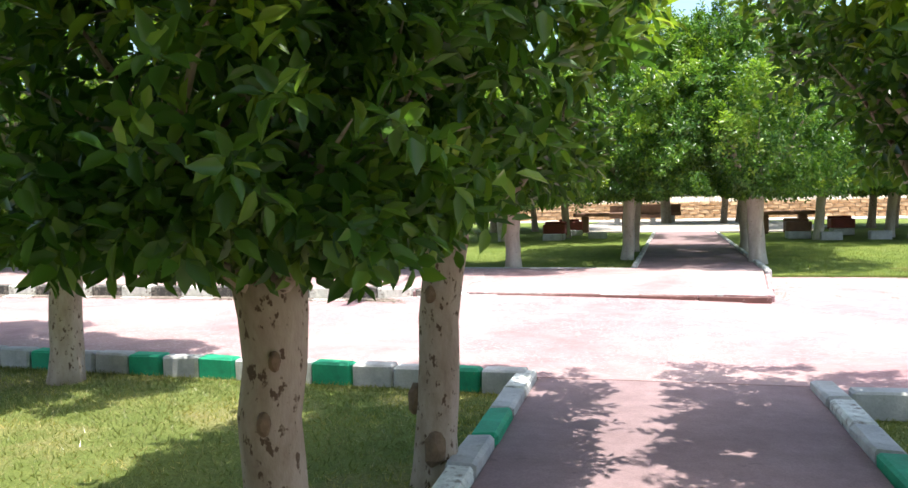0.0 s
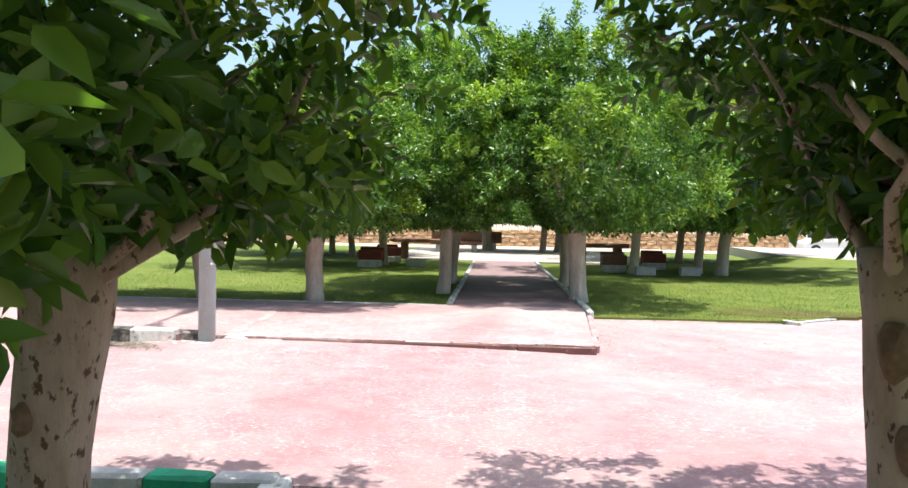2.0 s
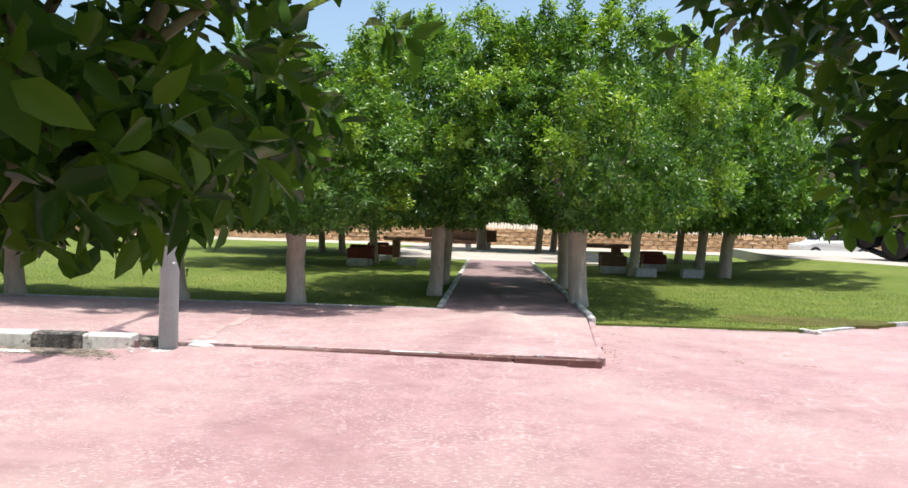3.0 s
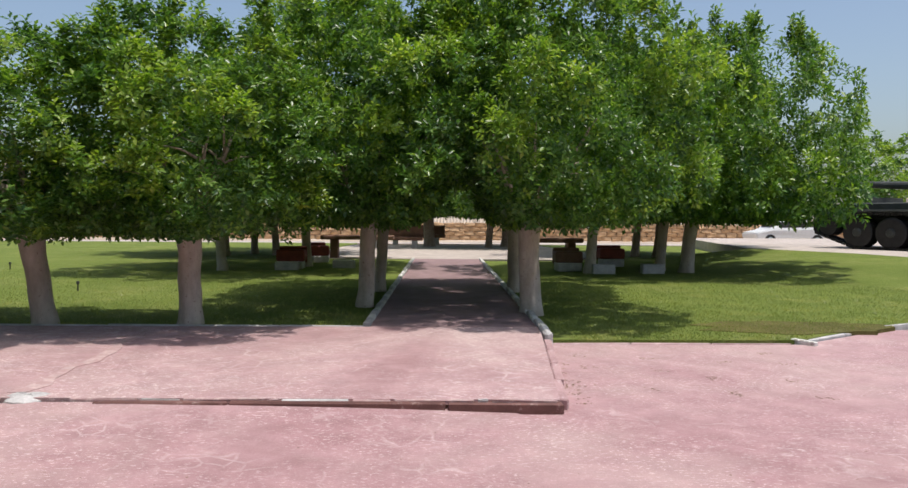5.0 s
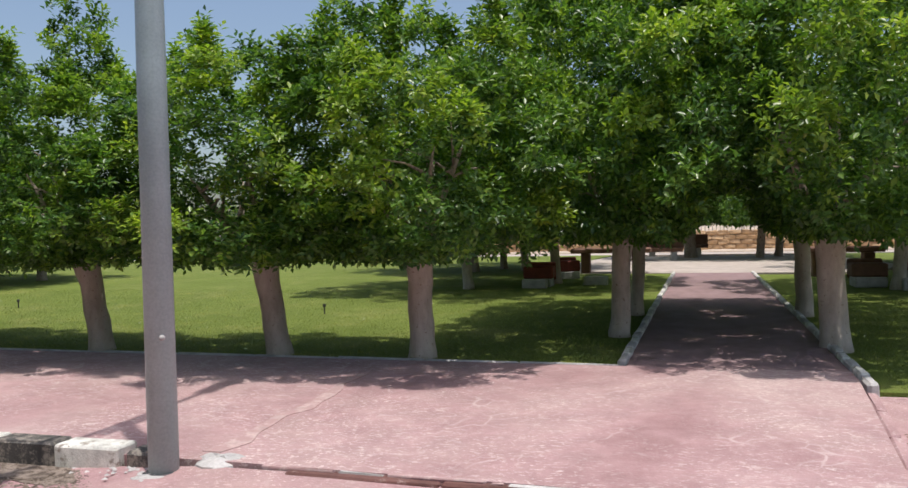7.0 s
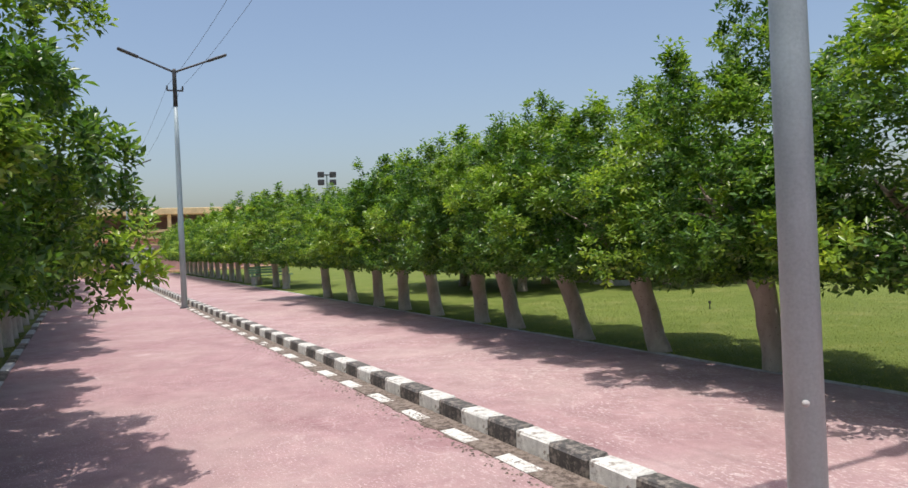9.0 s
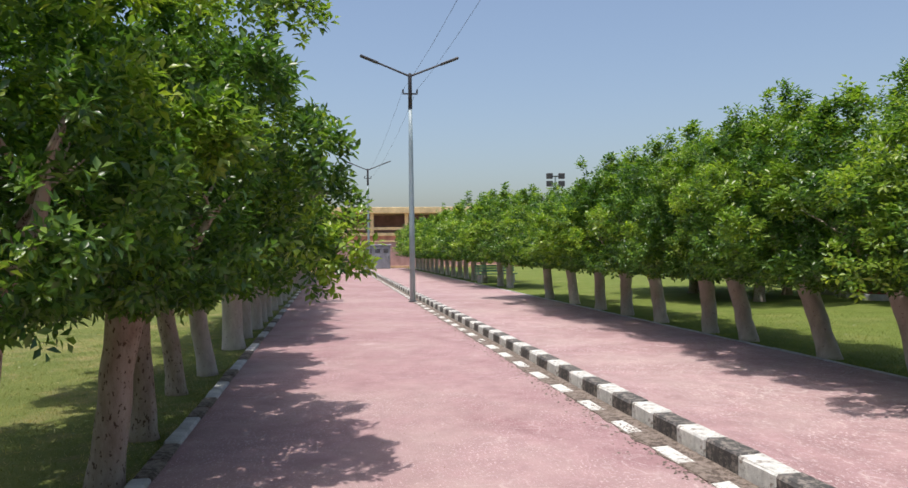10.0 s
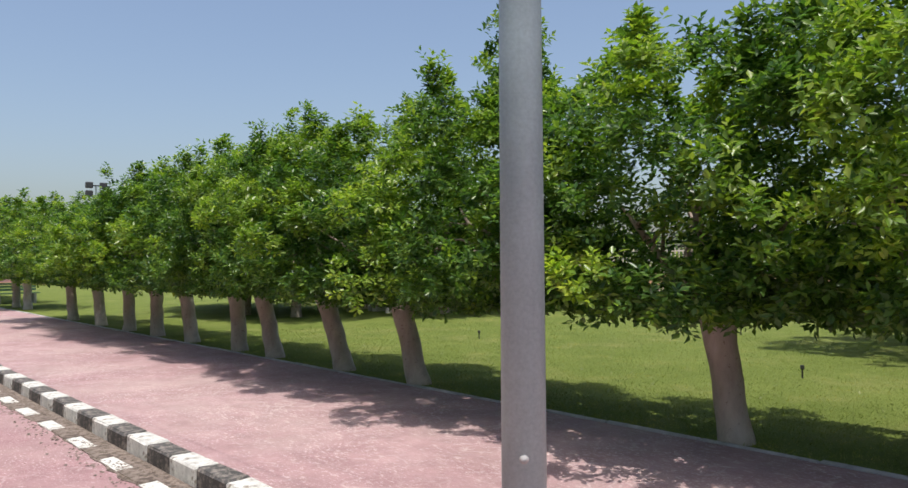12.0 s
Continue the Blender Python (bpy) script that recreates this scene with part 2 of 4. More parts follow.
def tube(pts, radii, sides=10, seed=None, lump=0.0):
    """A tapered tube along points, with optional lumpy bark."""
    rnd = random.Random(seed)
    verts, faces = [], []
    ph = rnd.random() * 9
    for i, (p, r) in enumerate(zip(pts, radii)):
        p = Vector(p)
        a = Vector(pts[max(0, i - 1)])
        b = Vector(pts[min(len(pts) - 1, i + 1)])
        d = (b - a).normalized()
        u = d.cross(Vector((0.31, 0.95, 0.07))).normalized()
        w = d.cross(u)
        for k in range(sides):
            an = 2 * math.pi * k / sides
            q = r * (1 + lump * (math.sin(3 * an + ph + i * 0.4) * 0.5 + rnd.uniform(-0.5, 0.5)))
            verts.append(tuple(p + (u * math.cos(an) + w * math.sin(an)) * q))
    n = len(pts)
    for i in range(n - 1):
        for k in range(sides):
            k2 = (k + 1) % sides
            faces.append((i * sides + k, i * sides + k2, (i + 1) * sides + k2, (i + 1) * sides + k))
    faces.append(tuple(range(sides))[::-1])
    faces.append(tuple((n - 1) * sides + k for k in range(sides)))
    return verts, [], faces


def join_pyd(*ms):
    verts, faces = [], []
    for v, _, f in ms:
        o = len(verts)
        verts += v
        faces += [tuple(i + o for i in q) for q in f]
    return verts, [], faces


def slab(name, outline, z, mat, label, category, depth=0.3, kind="structure"):
    """A paved or planted sheet with a closed outline and real thickness."""
    bm = bmesh.new()
    f = bm.faces.new([bm.verts.new((x, y, z)) for x, y in outline])
    if f.normal.z < 0:
        f.normal_flip()
    r = bmesh.ops.extrude_face_region(bm, geom=[f])
    for v in r["geom"]:
        if isinstance(v, bmesh.types.BMVert):
            v.co.z = z - depth
    bmesh.ops.recalc_face_normals(bm, faces=bm.faces[:])
    return tagged(part(name, bm, mat), label, category, kind=kind)


# ---- trees ----
def leaf_arrays(P, D, N, L, W, fine):
    """Folded pointed leaves at P along D with upper side N, lengths L, widths W."""
    S = np.cross(D, N)
    S /= np.linalg.norm(S, axis=1)[:, None] + 1e-9
    N = np.cross(S, D)
    L, W = L[:, None], W[:, None]
    n = len(P)
    if fine:
        vs = [P, P + D * L * 0.3 + S * W * 0.45 + N * W * 0.2, P + D * L * 0.65 + S * W * 0.4 + N * W * 0.16,
              P + D * L - N * L * 0.12, P + D * L * 0.65 - S * W * 0.4 + N * W * 0.16, P + D * L * 0.3 - S * W * 0.45 + N * W * 0.2]
        F = np.array([(0, 1, 2, 3), (0, 3, 4, 5)])
    else:
        vs = [P, P + D * L * 0.5 + S * W * 0.5 + N * W * 0.18, P + D * L - N * L * 0.1, P + D * L * 0.5 - S * W * 0.5 + N * W * 0.18]
        F = np.array([(0, 1, 2), (0, 2, 3)])
    k = len(vs)
    V = np.stack(vs, 1).reshape(-1, 3)
    F = (F[None] + (np.arange(n) * k)[:, None, None]).reshape(-1, F.shape[1])
    return V, F


def raw_mesh(name, V, F, mat):
    me = bpy.data.meshes.new(name)
    me.vertices.add(len(V))
    me.vertices.foreach_set("co", V.astype(np.float32).ravel())
    me.loops.add(F.size)
    me.loops.foreach_set("vertex_index", F.astype(np.int32).ravel())
    me.polygons.add(len(F))
    me.polygons.foreach_set("loop_start", np.arange(0, F.size, F.shape[1], dtype=np.int32))
    me.update(calc_edges=True)
    me.materials.append(mat)
    return me


def crown_mesh(name, seed, sprays, per, leaf, fine=False, radii=(1.3, 1.3, 1.3), keep=None, mat=None, gap=0.46, solid=False, young_lit_share=0.5):
    """Leaves on short shoots, gathered in clumps over a broad flat-footed crown from z = 0 up to 2 rz; keep(points) trims it."""
    rg = np.random.default_rng(seed)
    rx, ry, rz = radii

    def shell(d):
        sup = (np.abs(d) ** 3.2).sum(axis=1) ** (-1 / 3.2)
        q = d * sup[:, None] * np.array([rx, ry, 1.0])
        q[:, 2] = np.where(q[:, 2] < 0, q[:, 2] * 0.42 * rz, q[:, 2] * 1.5 * rz) + 0.42 * rz
        q[:, :2] *= (1.0 - 0.16 * np.clip(q[:, 2] / rz - 0.9, 0, 1))[:, None]
        return q

    d = rg.normal(size=(900, 3))
    d /= np.linalg.norm(d, axis=1)[:, None]
    C = shell(d) * (rg.uniform(0.04, 1.0, 900) ** 0.5 if solid else rg.uniform(0.74, 1.0, 900))[:, None]
    picked = []
    for i in range(900):
        if all(((C[i] - C[j]) ** 2).sum() > gap * gap for j in picked):
            picked.append(i)
    C, cd = C[picked], d[picked]
    m = len(C)
    rad = rg.uniform(0.6, 1.3, m) * gap * 0.53
    # young clumps; their share also sets how sunlit the crown looks
    fresh = (rg.random(m) < young_lit_share) & (C[:, 2] > 0.25 * rz)
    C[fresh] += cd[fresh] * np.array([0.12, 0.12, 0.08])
    outer = int(sprays * (0.65 if solid else 0.8))
    own = rg.integers(0, m, outer)
    e = rg.normal(size=(outer, 3)) + cd[own] * 0.7 + np.array([0, 0, 0.35])
    e /= np.linalg.norm(e, axis=1)[:, None]
    P1 = C[own] + e * (rad[own] * rg.uniform(0.75, 1.0, outer))[:, None]
    A1 = e * 0.8 + np.array([0, 0, 0.4])
    d2 = rg.normal(size=(sprays - outer, 3))
    d2 /= np.linalg.norm(d2, axis=1)[:, None]
    P2 = shell(d2) * (rg.uniform(0.0, 0.9, len(d2)) ** 0.6 if solid else rg.uniform(0.15, 0.78, len(d2)))[:, None]
    tops = np.nonzero(C[:, 2] > 1.45 * rz)[0]
    k3 = int(sprays * 0.11)
    own3 = rg.choice(tops, k3)
    up = rg.random(k3)
    tall3 = rg.uniform(0.25, 0.75, m)[own3]
    P3 = C[own3] + np.stack([rg.normal(size=k3) * 0.09 * (1.1 - up), rg.normal(size=k3) * 0.09 * (1.1 - up), 0.1 + up * tall3], 1)
    A3 = rg.normal(size=(k3, 3)) * 0.35 + np.array([0, 0, 0.9])
    P = np.concatenate([P1, P2, P3])
    d = np.concatenate([e, d2, A3])
    A = np.concatenate([A1, d2, A3])
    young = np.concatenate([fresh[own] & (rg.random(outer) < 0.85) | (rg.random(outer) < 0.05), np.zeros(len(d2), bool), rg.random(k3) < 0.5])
    P[:, 2] = np.maximum(P[:, 2], rg.uniform(-0.08, 0.1, len(P)))
    ok = np.ones(len(P), bool) if keep is None else keep(P)
    P, d, A, young = P[ok], d[ok], A[ok], young[ok]
    n = len(P)
    A = A + rg.normal(size=(n, 3)) * 0.3
    hang = P[:, 2] < 0.22
    A[hang, 2] -= 0.25
    A /= np.linalg.norm(A, axis=1)[:, None]
    ln = rg.uniform(0.1, 0.2, n) * np.where((P[:, 2] > 1.5 * rz) & (rg.random(n) < 0.15), 1.7, 1.0)
    u = np.cross(A, np.array([0.3, 0.7, 0.64]))
    u /= np.linalg.norm(u, axis=1)[:, None]
    w = np.cross(A, u)
    Ps, Ds, Ns = [], [], []
    ph = rg.uniform(0, 6.28, n)
    for k in range(per):
        f = (k + 0.6) / per
        an = ph + k * 2.4
        side = u * np.cos(an)[:, None] + w * np.sin(an)[:, None]
        D = A * (0.2 + 0.5 * f) + side * (1.0 - 0.35 * f) + rg.normal(size=(n, 3)) * 0.14
        D /= np.linalg.norm(D, axis=1)[:, None]
        Ps.append(P + A * (ln * f)[:, None] + side * 0.008)
        Ds.append(D)
        Ns.append(A * 0.6 + np.array([0, 0, 0.75]) + rg.normal(size=(n, 3)) * 0.34)
    P, D, N = np.concatenate(Ps), np.concatenate(Ds), np.concatenate(Ns)
    L = rg.uniform(0.75, 1.2, len(P)) * leaf
    W = L * rg.uniform(0.42, 0.55, len(P))
    V, F = leaf_arrays(P, D, N, L, W, fine)
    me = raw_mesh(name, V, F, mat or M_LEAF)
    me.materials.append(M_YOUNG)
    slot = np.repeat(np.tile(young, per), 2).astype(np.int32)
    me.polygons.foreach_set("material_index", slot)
    return me


def trunk_parts(parent, seed, h, r, lean, mat, spread=0.8, rise=1.1, limbs=5, free=None, thin=1.0):
    """A lumpy leaning trunk that flares into limbs; lean is the shift of its head."""
    rnd = random.Random(seed)
    lx, ly = lean
    pts, rad = [], []
    steps = 9
    for i in range(steps):
        f = i / (steps - 1)
        bend = f ** 1.25
        pts.append((lx * bend + rnd.uniform(-0.012, 0.012), ly * bend + rnd.uniform(-0.012, 0.012), -0.12 + (h + 0.12) * f))
        rad.append(r * (1.0 + 0.30 * max(0, 1 - f * 5) - 0.12 * f + 0.42 * max(0, f - 0.72) * 2.2))
    part("trunk", tube(pts, rad, 14, seed, 0.07), mat, parent, smooth=True)
    top = Vector(pts[-1])
    for k in range(limbs):
        an = 2 * math.pi * (k + rnd.uniform(-0.3, 0.3)) / limbs
        e = Vector((math.cos(an) * spread * rnd.uniform(0.6, 1.1), math.sin(an) * spread * rnd.uniform(0.6, 1.1), rise * rnd.uniform(0.7, 1.2)))
        if free and not free(np.array([top + e * 0.5, top + e]) - np.array([0, 0, h + 0.15])).all():
            e.x *= -0.8
        mid = e * 0.5 + Vector((rnd.uniform(-0.1, 0.1), rnd.uniform(-0.1, 0.1), -0.06))
        s = top - Vector((0, 0, 0.12))
        m1 = tube([s, s + mid * 0.45, s + mid, s + e * 0.78, s + e], [r * 0.55 * thin, r * 0.42 * thin, r * 0.32 * thin, r * 0.2 * thin, r * 0.06], 7, seed + k, 0.1)
        tips = [m1]
        for j in range(3):
            q = s + e * rnd.uniform(0.45, 0.85)
            t2 = q + Vector((rnd.uniform(-0.45, 0.45), rnd.uniform(-0.45, 0.45), rnd.uniform(0.05, 0.5)))
            tips.append(tube([q, (q + t2) / 2 + Vector((0, 0, 0.04)), t2], [r * 0.14, r * 0.1, r * 0.03], 5, seed + j))
        part("limb", join_pyd(*tips), M_BARK, parent, smooth=True)


CROWN_HI = [crown_mesh("crown_leaves", 11 + i, 2900, 11, 0.08) for i in range(4)]
CROWN_MID = [crown_mesh("crown_leaves_mid", 21 + i, 1500, 10, 0.105) for i in range(3)]
CROWN_LO = [crown_mesh("crown_leaves_far", 31 + i, 620, 8, 0.165, gap=0.5) for i in range(3)]


def tree(x, y, z, seed, h=1.2, r=0.13, lean=(0, 0), label="", group="", crowns=None, size=(1, 1, 1), mat=None, shift=(0, 0), foot=0.03, limbs=5):
    rnd = random.Random(seed * 7 + 3)
    e = thing("tree", label, "tree", (x, y, z), group)
    trunk_parts(e, seed, h, r, lean, mat or M_BARK, limbs=limbs)
    me = rnd.choice(crowns or CROWN_HI)
    c = new("crown", me)
    c.parent = e
    s = rnd.uniform(0.95, 1.08)
    c.matrix_basis = Matrix.LocRotScale((lean[0] + shift[0], lean[1] + shift[1], h + foot), Euler((0, 0, rnd.uniform(0, 6.28))), (size[0] * s, size[1] * s, size[2] * rnd.uniform(0.94, 1.06)))
    return e


# ---- ground ----
ROAD_Z, PAVE_Z, LAWN_Z, NEAR_Z = 0.0, 0.09, 0.075, -0.1
KERB_Y, NEAR_Y = -3.78, -7.9
slab("ground", [(-2500, -2500), (2500, -2500), (2500, 2500), (-2500, 2500)], -0.25, M_SAND, "pale dusty sand ground reaching the horizon", "ground", 0.2)
slab("road", [(-72, NEAR_Y), (-6.5, NEAR_Y), (-1.6, -8.12), (0.3, -8.12), (0.44, -8.38), (45, -8.38), (45, 2.5), (5.5, 0.28), (3.85, -0.84), (0.98, -0.84), (0.62, KERB_Y - 0.06), (-3, KERB_Y), (-72, KERB_Y)], ROAD_Z, M_ROAD,
     "faded pink painted road with pale scuffs", "road")
slab("pavement", [(-72, KERB_Y + 0.2), (-3.0, KERB_Y + 0.06), (0.62, KERB_Y - 0.02), (0.98, -0.6), (1.0, -0.14), (-72, -0.14)], PAVE_Z, M_PAVE, "raised faded pink pavement beside the lawn", "pavement")
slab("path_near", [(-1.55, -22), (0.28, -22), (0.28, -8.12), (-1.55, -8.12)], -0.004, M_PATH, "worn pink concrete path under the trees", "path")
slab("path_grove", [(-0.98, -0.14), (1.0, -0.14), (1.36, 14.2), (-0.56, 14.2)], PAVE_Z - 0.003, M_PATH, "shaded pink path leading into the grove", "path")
slab("plaza", [(-3.4, 14.2), (4.2, 14.2), (5.8, 17.5), (4.8, 25.0), (-3.2, 25.0), (-4.4, 17.5)], PAVE_Z - 0.006, M_PALE, "pale paved seating area inside the grove", "pavement")
slab("lawn_near_left", [(-72, -40), (-1.7, -40), (-1.7, -8.26), (-6.5, NEAR_Y - 0.14), (-72, NEAR_Y - 0.14)], NEAR_Z, M_DRYLAWN, "patchy dry green lawn under clipped trees", "lawn")
slab("lawn_near_right", [(0.43, -40), (45, -40), (45, -8.53), (0.43, -8.53)], NEAR_Z, M_DRYLAWN, "patchy dry green lawn beside the path", "lawn")
slab("lawn_far_left", [(-72, -0.04), (-1.06, -0.04), (-0.64, 14.1), (-3.5, 14.1), (-4.5, 17.5), (-3.3, 25.1), (-3.3, 27), (-72, 27)], LAWN_Z, M_LAWN, "bright green mown lawn", "lawn")
slab("lawn_far_right", [(1.06, -0.77), (3.85, -0.77), (5.5, 0.38), (15, 5.2), (12.6, 9), (12, 12.3), (10.2, 15.6), (12, 27), (4.9, 27), (4.9, 25.1), (5.9, 17.5), (4.3, 14.1), (1.44, 14.1)], LAWN_Z - 0.035, M_LAWN,
     "bright green mown lawn with a damp brown patch", "lawn")
slab("pavement_far", [(-72, 27.1), (13.9, 27.1), (15.6, 22.1), (17.6, 14), (16.1, 6), (45, 6), (45, 29.4), (-72, 29.4)], 0.06, M_PALE, "pale concrete pavement behind the lawn", "pavement")


# ---- kerbs ----
def kerb_row(name, label, start, end, pieces, w, z0, z1, gap=0.012, bev=0.018, group="", lengths=(0.5,), seed=1):
    """A row of kerb stones from start to end, painted in turn with the given materials."""
    a, b = Vector((*start, 0)), Vector((*end, 0))
    d = (b - a)
    total = d.length
    d.normalize()
    k = thing(name, label, "kerb", (a.x, a.y, 0), group, "structure", math.degrees(math.atan2(d.y, d.x)))
    shared = {}
    rnd = random.Random(seed)
    s, i = 0.0, 0
    while s < total - 0.12:
        ln = min(lengths[i % len(lengths)], total - s)
        mat = pieces[i % len(pieces)]
        key = (mat.name, round(ln, 2), i % 3)
        if key not in shared:
            bm = boxes((0, -w / 2, z0, ln - gap, w / 2, z1), bevel=bev)
            for v in bm.verts:
                if v.co.z > (z0 + z1) / 2:
                    v.co += Vector((rnd.uniform(-0.006, 0.006), rnd.uniform(-0.007, 0.007), rnd.uniform(-0.008, 0.004)))
            o = part("kerb_stone", bm, mat, k)
            shared[key] = o.data
        else:
            o = new("kerb_stone", shared[key])
            o.parent = k
        o.matrix_basis = pose(s, rnd.uniform(-0.006, 0.006), rnd.uniform(-0.005, 0.003), rnd.uniform(-1, 1), 0, rnd.uniform(-0.5, 0.5))
        s += ln
        i += 1
    return k


kerb_row("median_kerb", "black and white painted concrete kerb, chipped and dirty", (-3.85, KERB_Y + 0.1), (-70, KERB_Y + 0.1), [M_WHITE, M_BLACK], 0.2, -0.15, 0.15, lengths=(0.5,), seed=4)
kerb_row("ramp_kerb", "low red kerb edging the raised crossing, coloured darker for shade", (0.64, KERB_Y - 0.03), (-2.75, KERB_Y + 0.04), [M_REDK], 0.12, -0.1, 0.082, lengths=(0.84, 1.55, 0.95), bev=0.012, seed=9)
kerb_row("crossing_mortar", "thin broken line of pale mortar on the crossing's edge", (0.6, KERB_Y - 0.025), (-2.9, KERB_Y + 0.045), [M_SEAM, M_GREYK, M_SEAM], 0.035, 0.05, 0.093, lengths=(0.5, 0.1, 0.6, 0.3), gap=0.03, bev=0.006, seed=31)
rs = random.Random(8)
slab("gutter", [(-70, KERB_Y - 0.28)] + [(-30 + 0.13 * i, KERB_Y - 0.29 + rs.uniform(-0.03, 0.025) + 0.02 * math.sin(i * 0.21)) for i in range(200)] + [(-3.9, KERB_Y - 0.22), (-3.4, KERB_Y), (-70, KERB_Y)], 0.005, M_GUT, "gritty grey gutter strip along the kerb", "gutter", 0.1)
kerb_row("gutter_marks", "white painted flush stones along the gutter", (-4.19, KERB_Y - 0.21), (-70, KERB_Y - 0.21), [M_GUT, M_WHITE], 0.14, -0.08, 0.014, lengths=(0.5, 0.5), bev=0.006, seed=6)
kerb_row("lawn_kerb_left", "thin whitish concrete edging of the lawn", (-1.05, -0.09), (-70, -0.09), [M_GREYK], 0.06, -0.1, 0.105, lengths=(1.0,), bev=0.012, seed=3)
kerb_row("lawn_kerb_right", "thin pale concrete edging of the lawn", (1.05, -0.82), (3.85, -0.82), [M_SEAM], 0.05, -0.1, 0.015, lengths=(0.9,), bev=0.008, seed=3)
kerb_row("lawn_kerb_bend", "thin whitish concrete edging of the lawn", (4.05, -0.65), (5.5, 0.34), [M_GREYK], 0.045, -0.1, 0.035, lengths=(0.8,), bev=0.01, seed=3)
kerb_row("lawn_kerb_stub", "short white kerb stone at the lawn's corner", (3.98, -0.94), (3.82, -0.68), [M_WHITE], 0.09, -0.1, 0.055, lengths=(0.3,), bev=0.012, seed=3)
kerb_row("lawn_kerb_side", "thin whitish concrete edging of the lawn", (5.52, 0.35), (15, 5.2), [M_GREYK], 0.05, -0.1, 0.048, lengths=(1.0,), bev=0.01, seed=5)
kerb_row("path_edging_left", "rough whitish stones edging the grove path", (-1.02, -0.02), (-0.60, 14.2), [M_GREYK, M_WHITE], 0.09, -0.1, 0.14, lengths=(0.42,), bev=0.02, gap=0.05, seed=7)
kerb_row("path_edging_right", "rough whitish stones edging the grove path", (1.03, -0.9), (1.40, 14.2), [M_GREYK, M_WHITE], 0.09, -0.1, 0.14, lengths=(0.42,), bev=0.02, gap=0.05, seed=8)
kerb_row("crossing_side", "pale mortar edge of the raised crossing", (0.66, KERB_Y + 0.03), (0.98, -1.02), [M_PAVE], 0.08, -0.1, 0.088, lengths=(0.7,), bev=0.012, seed=12)
kerb_row("near_kerb_left", "green and white painted kerb between lawn and road", (-1.62, -8.19), (-6.5, NEAR_Y - 0.07), [M_GREYK, M_GREEN, M_GREYK, M_GREYK, M_GREEN, M_GREYK, M_GREYK, M_GREEN, M_GREYK, M_GREEN, M_GREYK, M_GREYK, M_GREEN, M_GREYK], 0.15, -0.25, 0.075, lengths=(0.34,), seed=2)
kerb_row("near_kerb_long", "whitish worn kerb between lawn and road", (-6.5, NEAR_Y - 0.07), (-70, NEAR_Y - 0.07), [M_GREYK, M_GUT, M_GUT, M_GREYK], 0.15, -0.25, 0.035, lengths=(0.55, 0.5), seed=2)
kerb_row("near_kerb_right", "whitish and green painted kerb between lawn and road", (0.45, -8.47), (40, -8.47), [M_GREYK, M_GREEN], 0.15, -0.25, 0.075, lengths=(0.55, 0.5), seed=13)
kerb_row("near_path_edge_left", "pale green and white kerb along the path", (-1.63, -8.14), (-1.63, -22), [M_WHITE, M_GREYK, M_GREEN, M_GREYK], 0.15, -0.25, 0.06, lengths=(0.55, 0.5), seed=14)
kerb_row("near_path_edge_right", "pale green and white kerb along the path", (0.36, -8.14), (0.36, -22), [M_GREYK, M_WHITE, M_GREYK, M_GREEN], 0.15, -0.25, 0.06, lengths=(0.5, 0.55), seed=15)
rs = random.Random(21)
west = [(-3.36 + rs.uniform(-0.05, 0.05) - 0.04 * i / 12, KERB_Y + 0.22 + 0.24 * i) for i in range(13)]
east = [(-3.2 + rs.uniform(-0.07, 0.05) - 0.14 * i / 12, KERB_Y + 0.22 + 0.24 * i) for i in range(13)]
slab("crossing_seam", west + east[::-1], PAVE_Z + 0.005, M_SEAM, "strip of worn pale mortar across the pavement", "pavement", 0.05)
bm = bmesh.new()
lo = [bm.verts.new((x, KERB_Y - d, -0.006)) for x, d in ((0.6, 0.4), (-1.2, 0.9), (-2.4, 1.2), (-3.2, 1.2), (-4.4, 0.9))]
hi = [bm.verts.new((x, KERB_Y + 0.02, z)) for x, z in ((0.2, 0.015), (-1.2, 0.052), (-2.4, 0.07), (-3.2, 0.068), (-4.4, -0.006))]
for i in range(4):
    bm.faces.new((lo[i], hi[i], hi[i + 1], lo[i + 1]))
bmesh.ops.recalc_face_normals(bm, faces=bm.faces[:])
tagged(part("road_swell", bm, M_ROAD), "road surface rising to the low end of the crossing", "road", kind="structure")

rs = random.Random(5)
damp = [(4.3 + (1.25 + rs.uniform(-0.25, 0.25)) * math.cos(a), 0.25 + (0.55 + rs.uniform(-0.12, 0.12)) * math.sin(a)) for a in [2 * math.pi * k / 26 for k in range(26)]]
slab("damp_patch", damp, LAWN_Z - 0.028, M_DAMP, "brownish damp patch in the lawn", "lawn", 0.05)

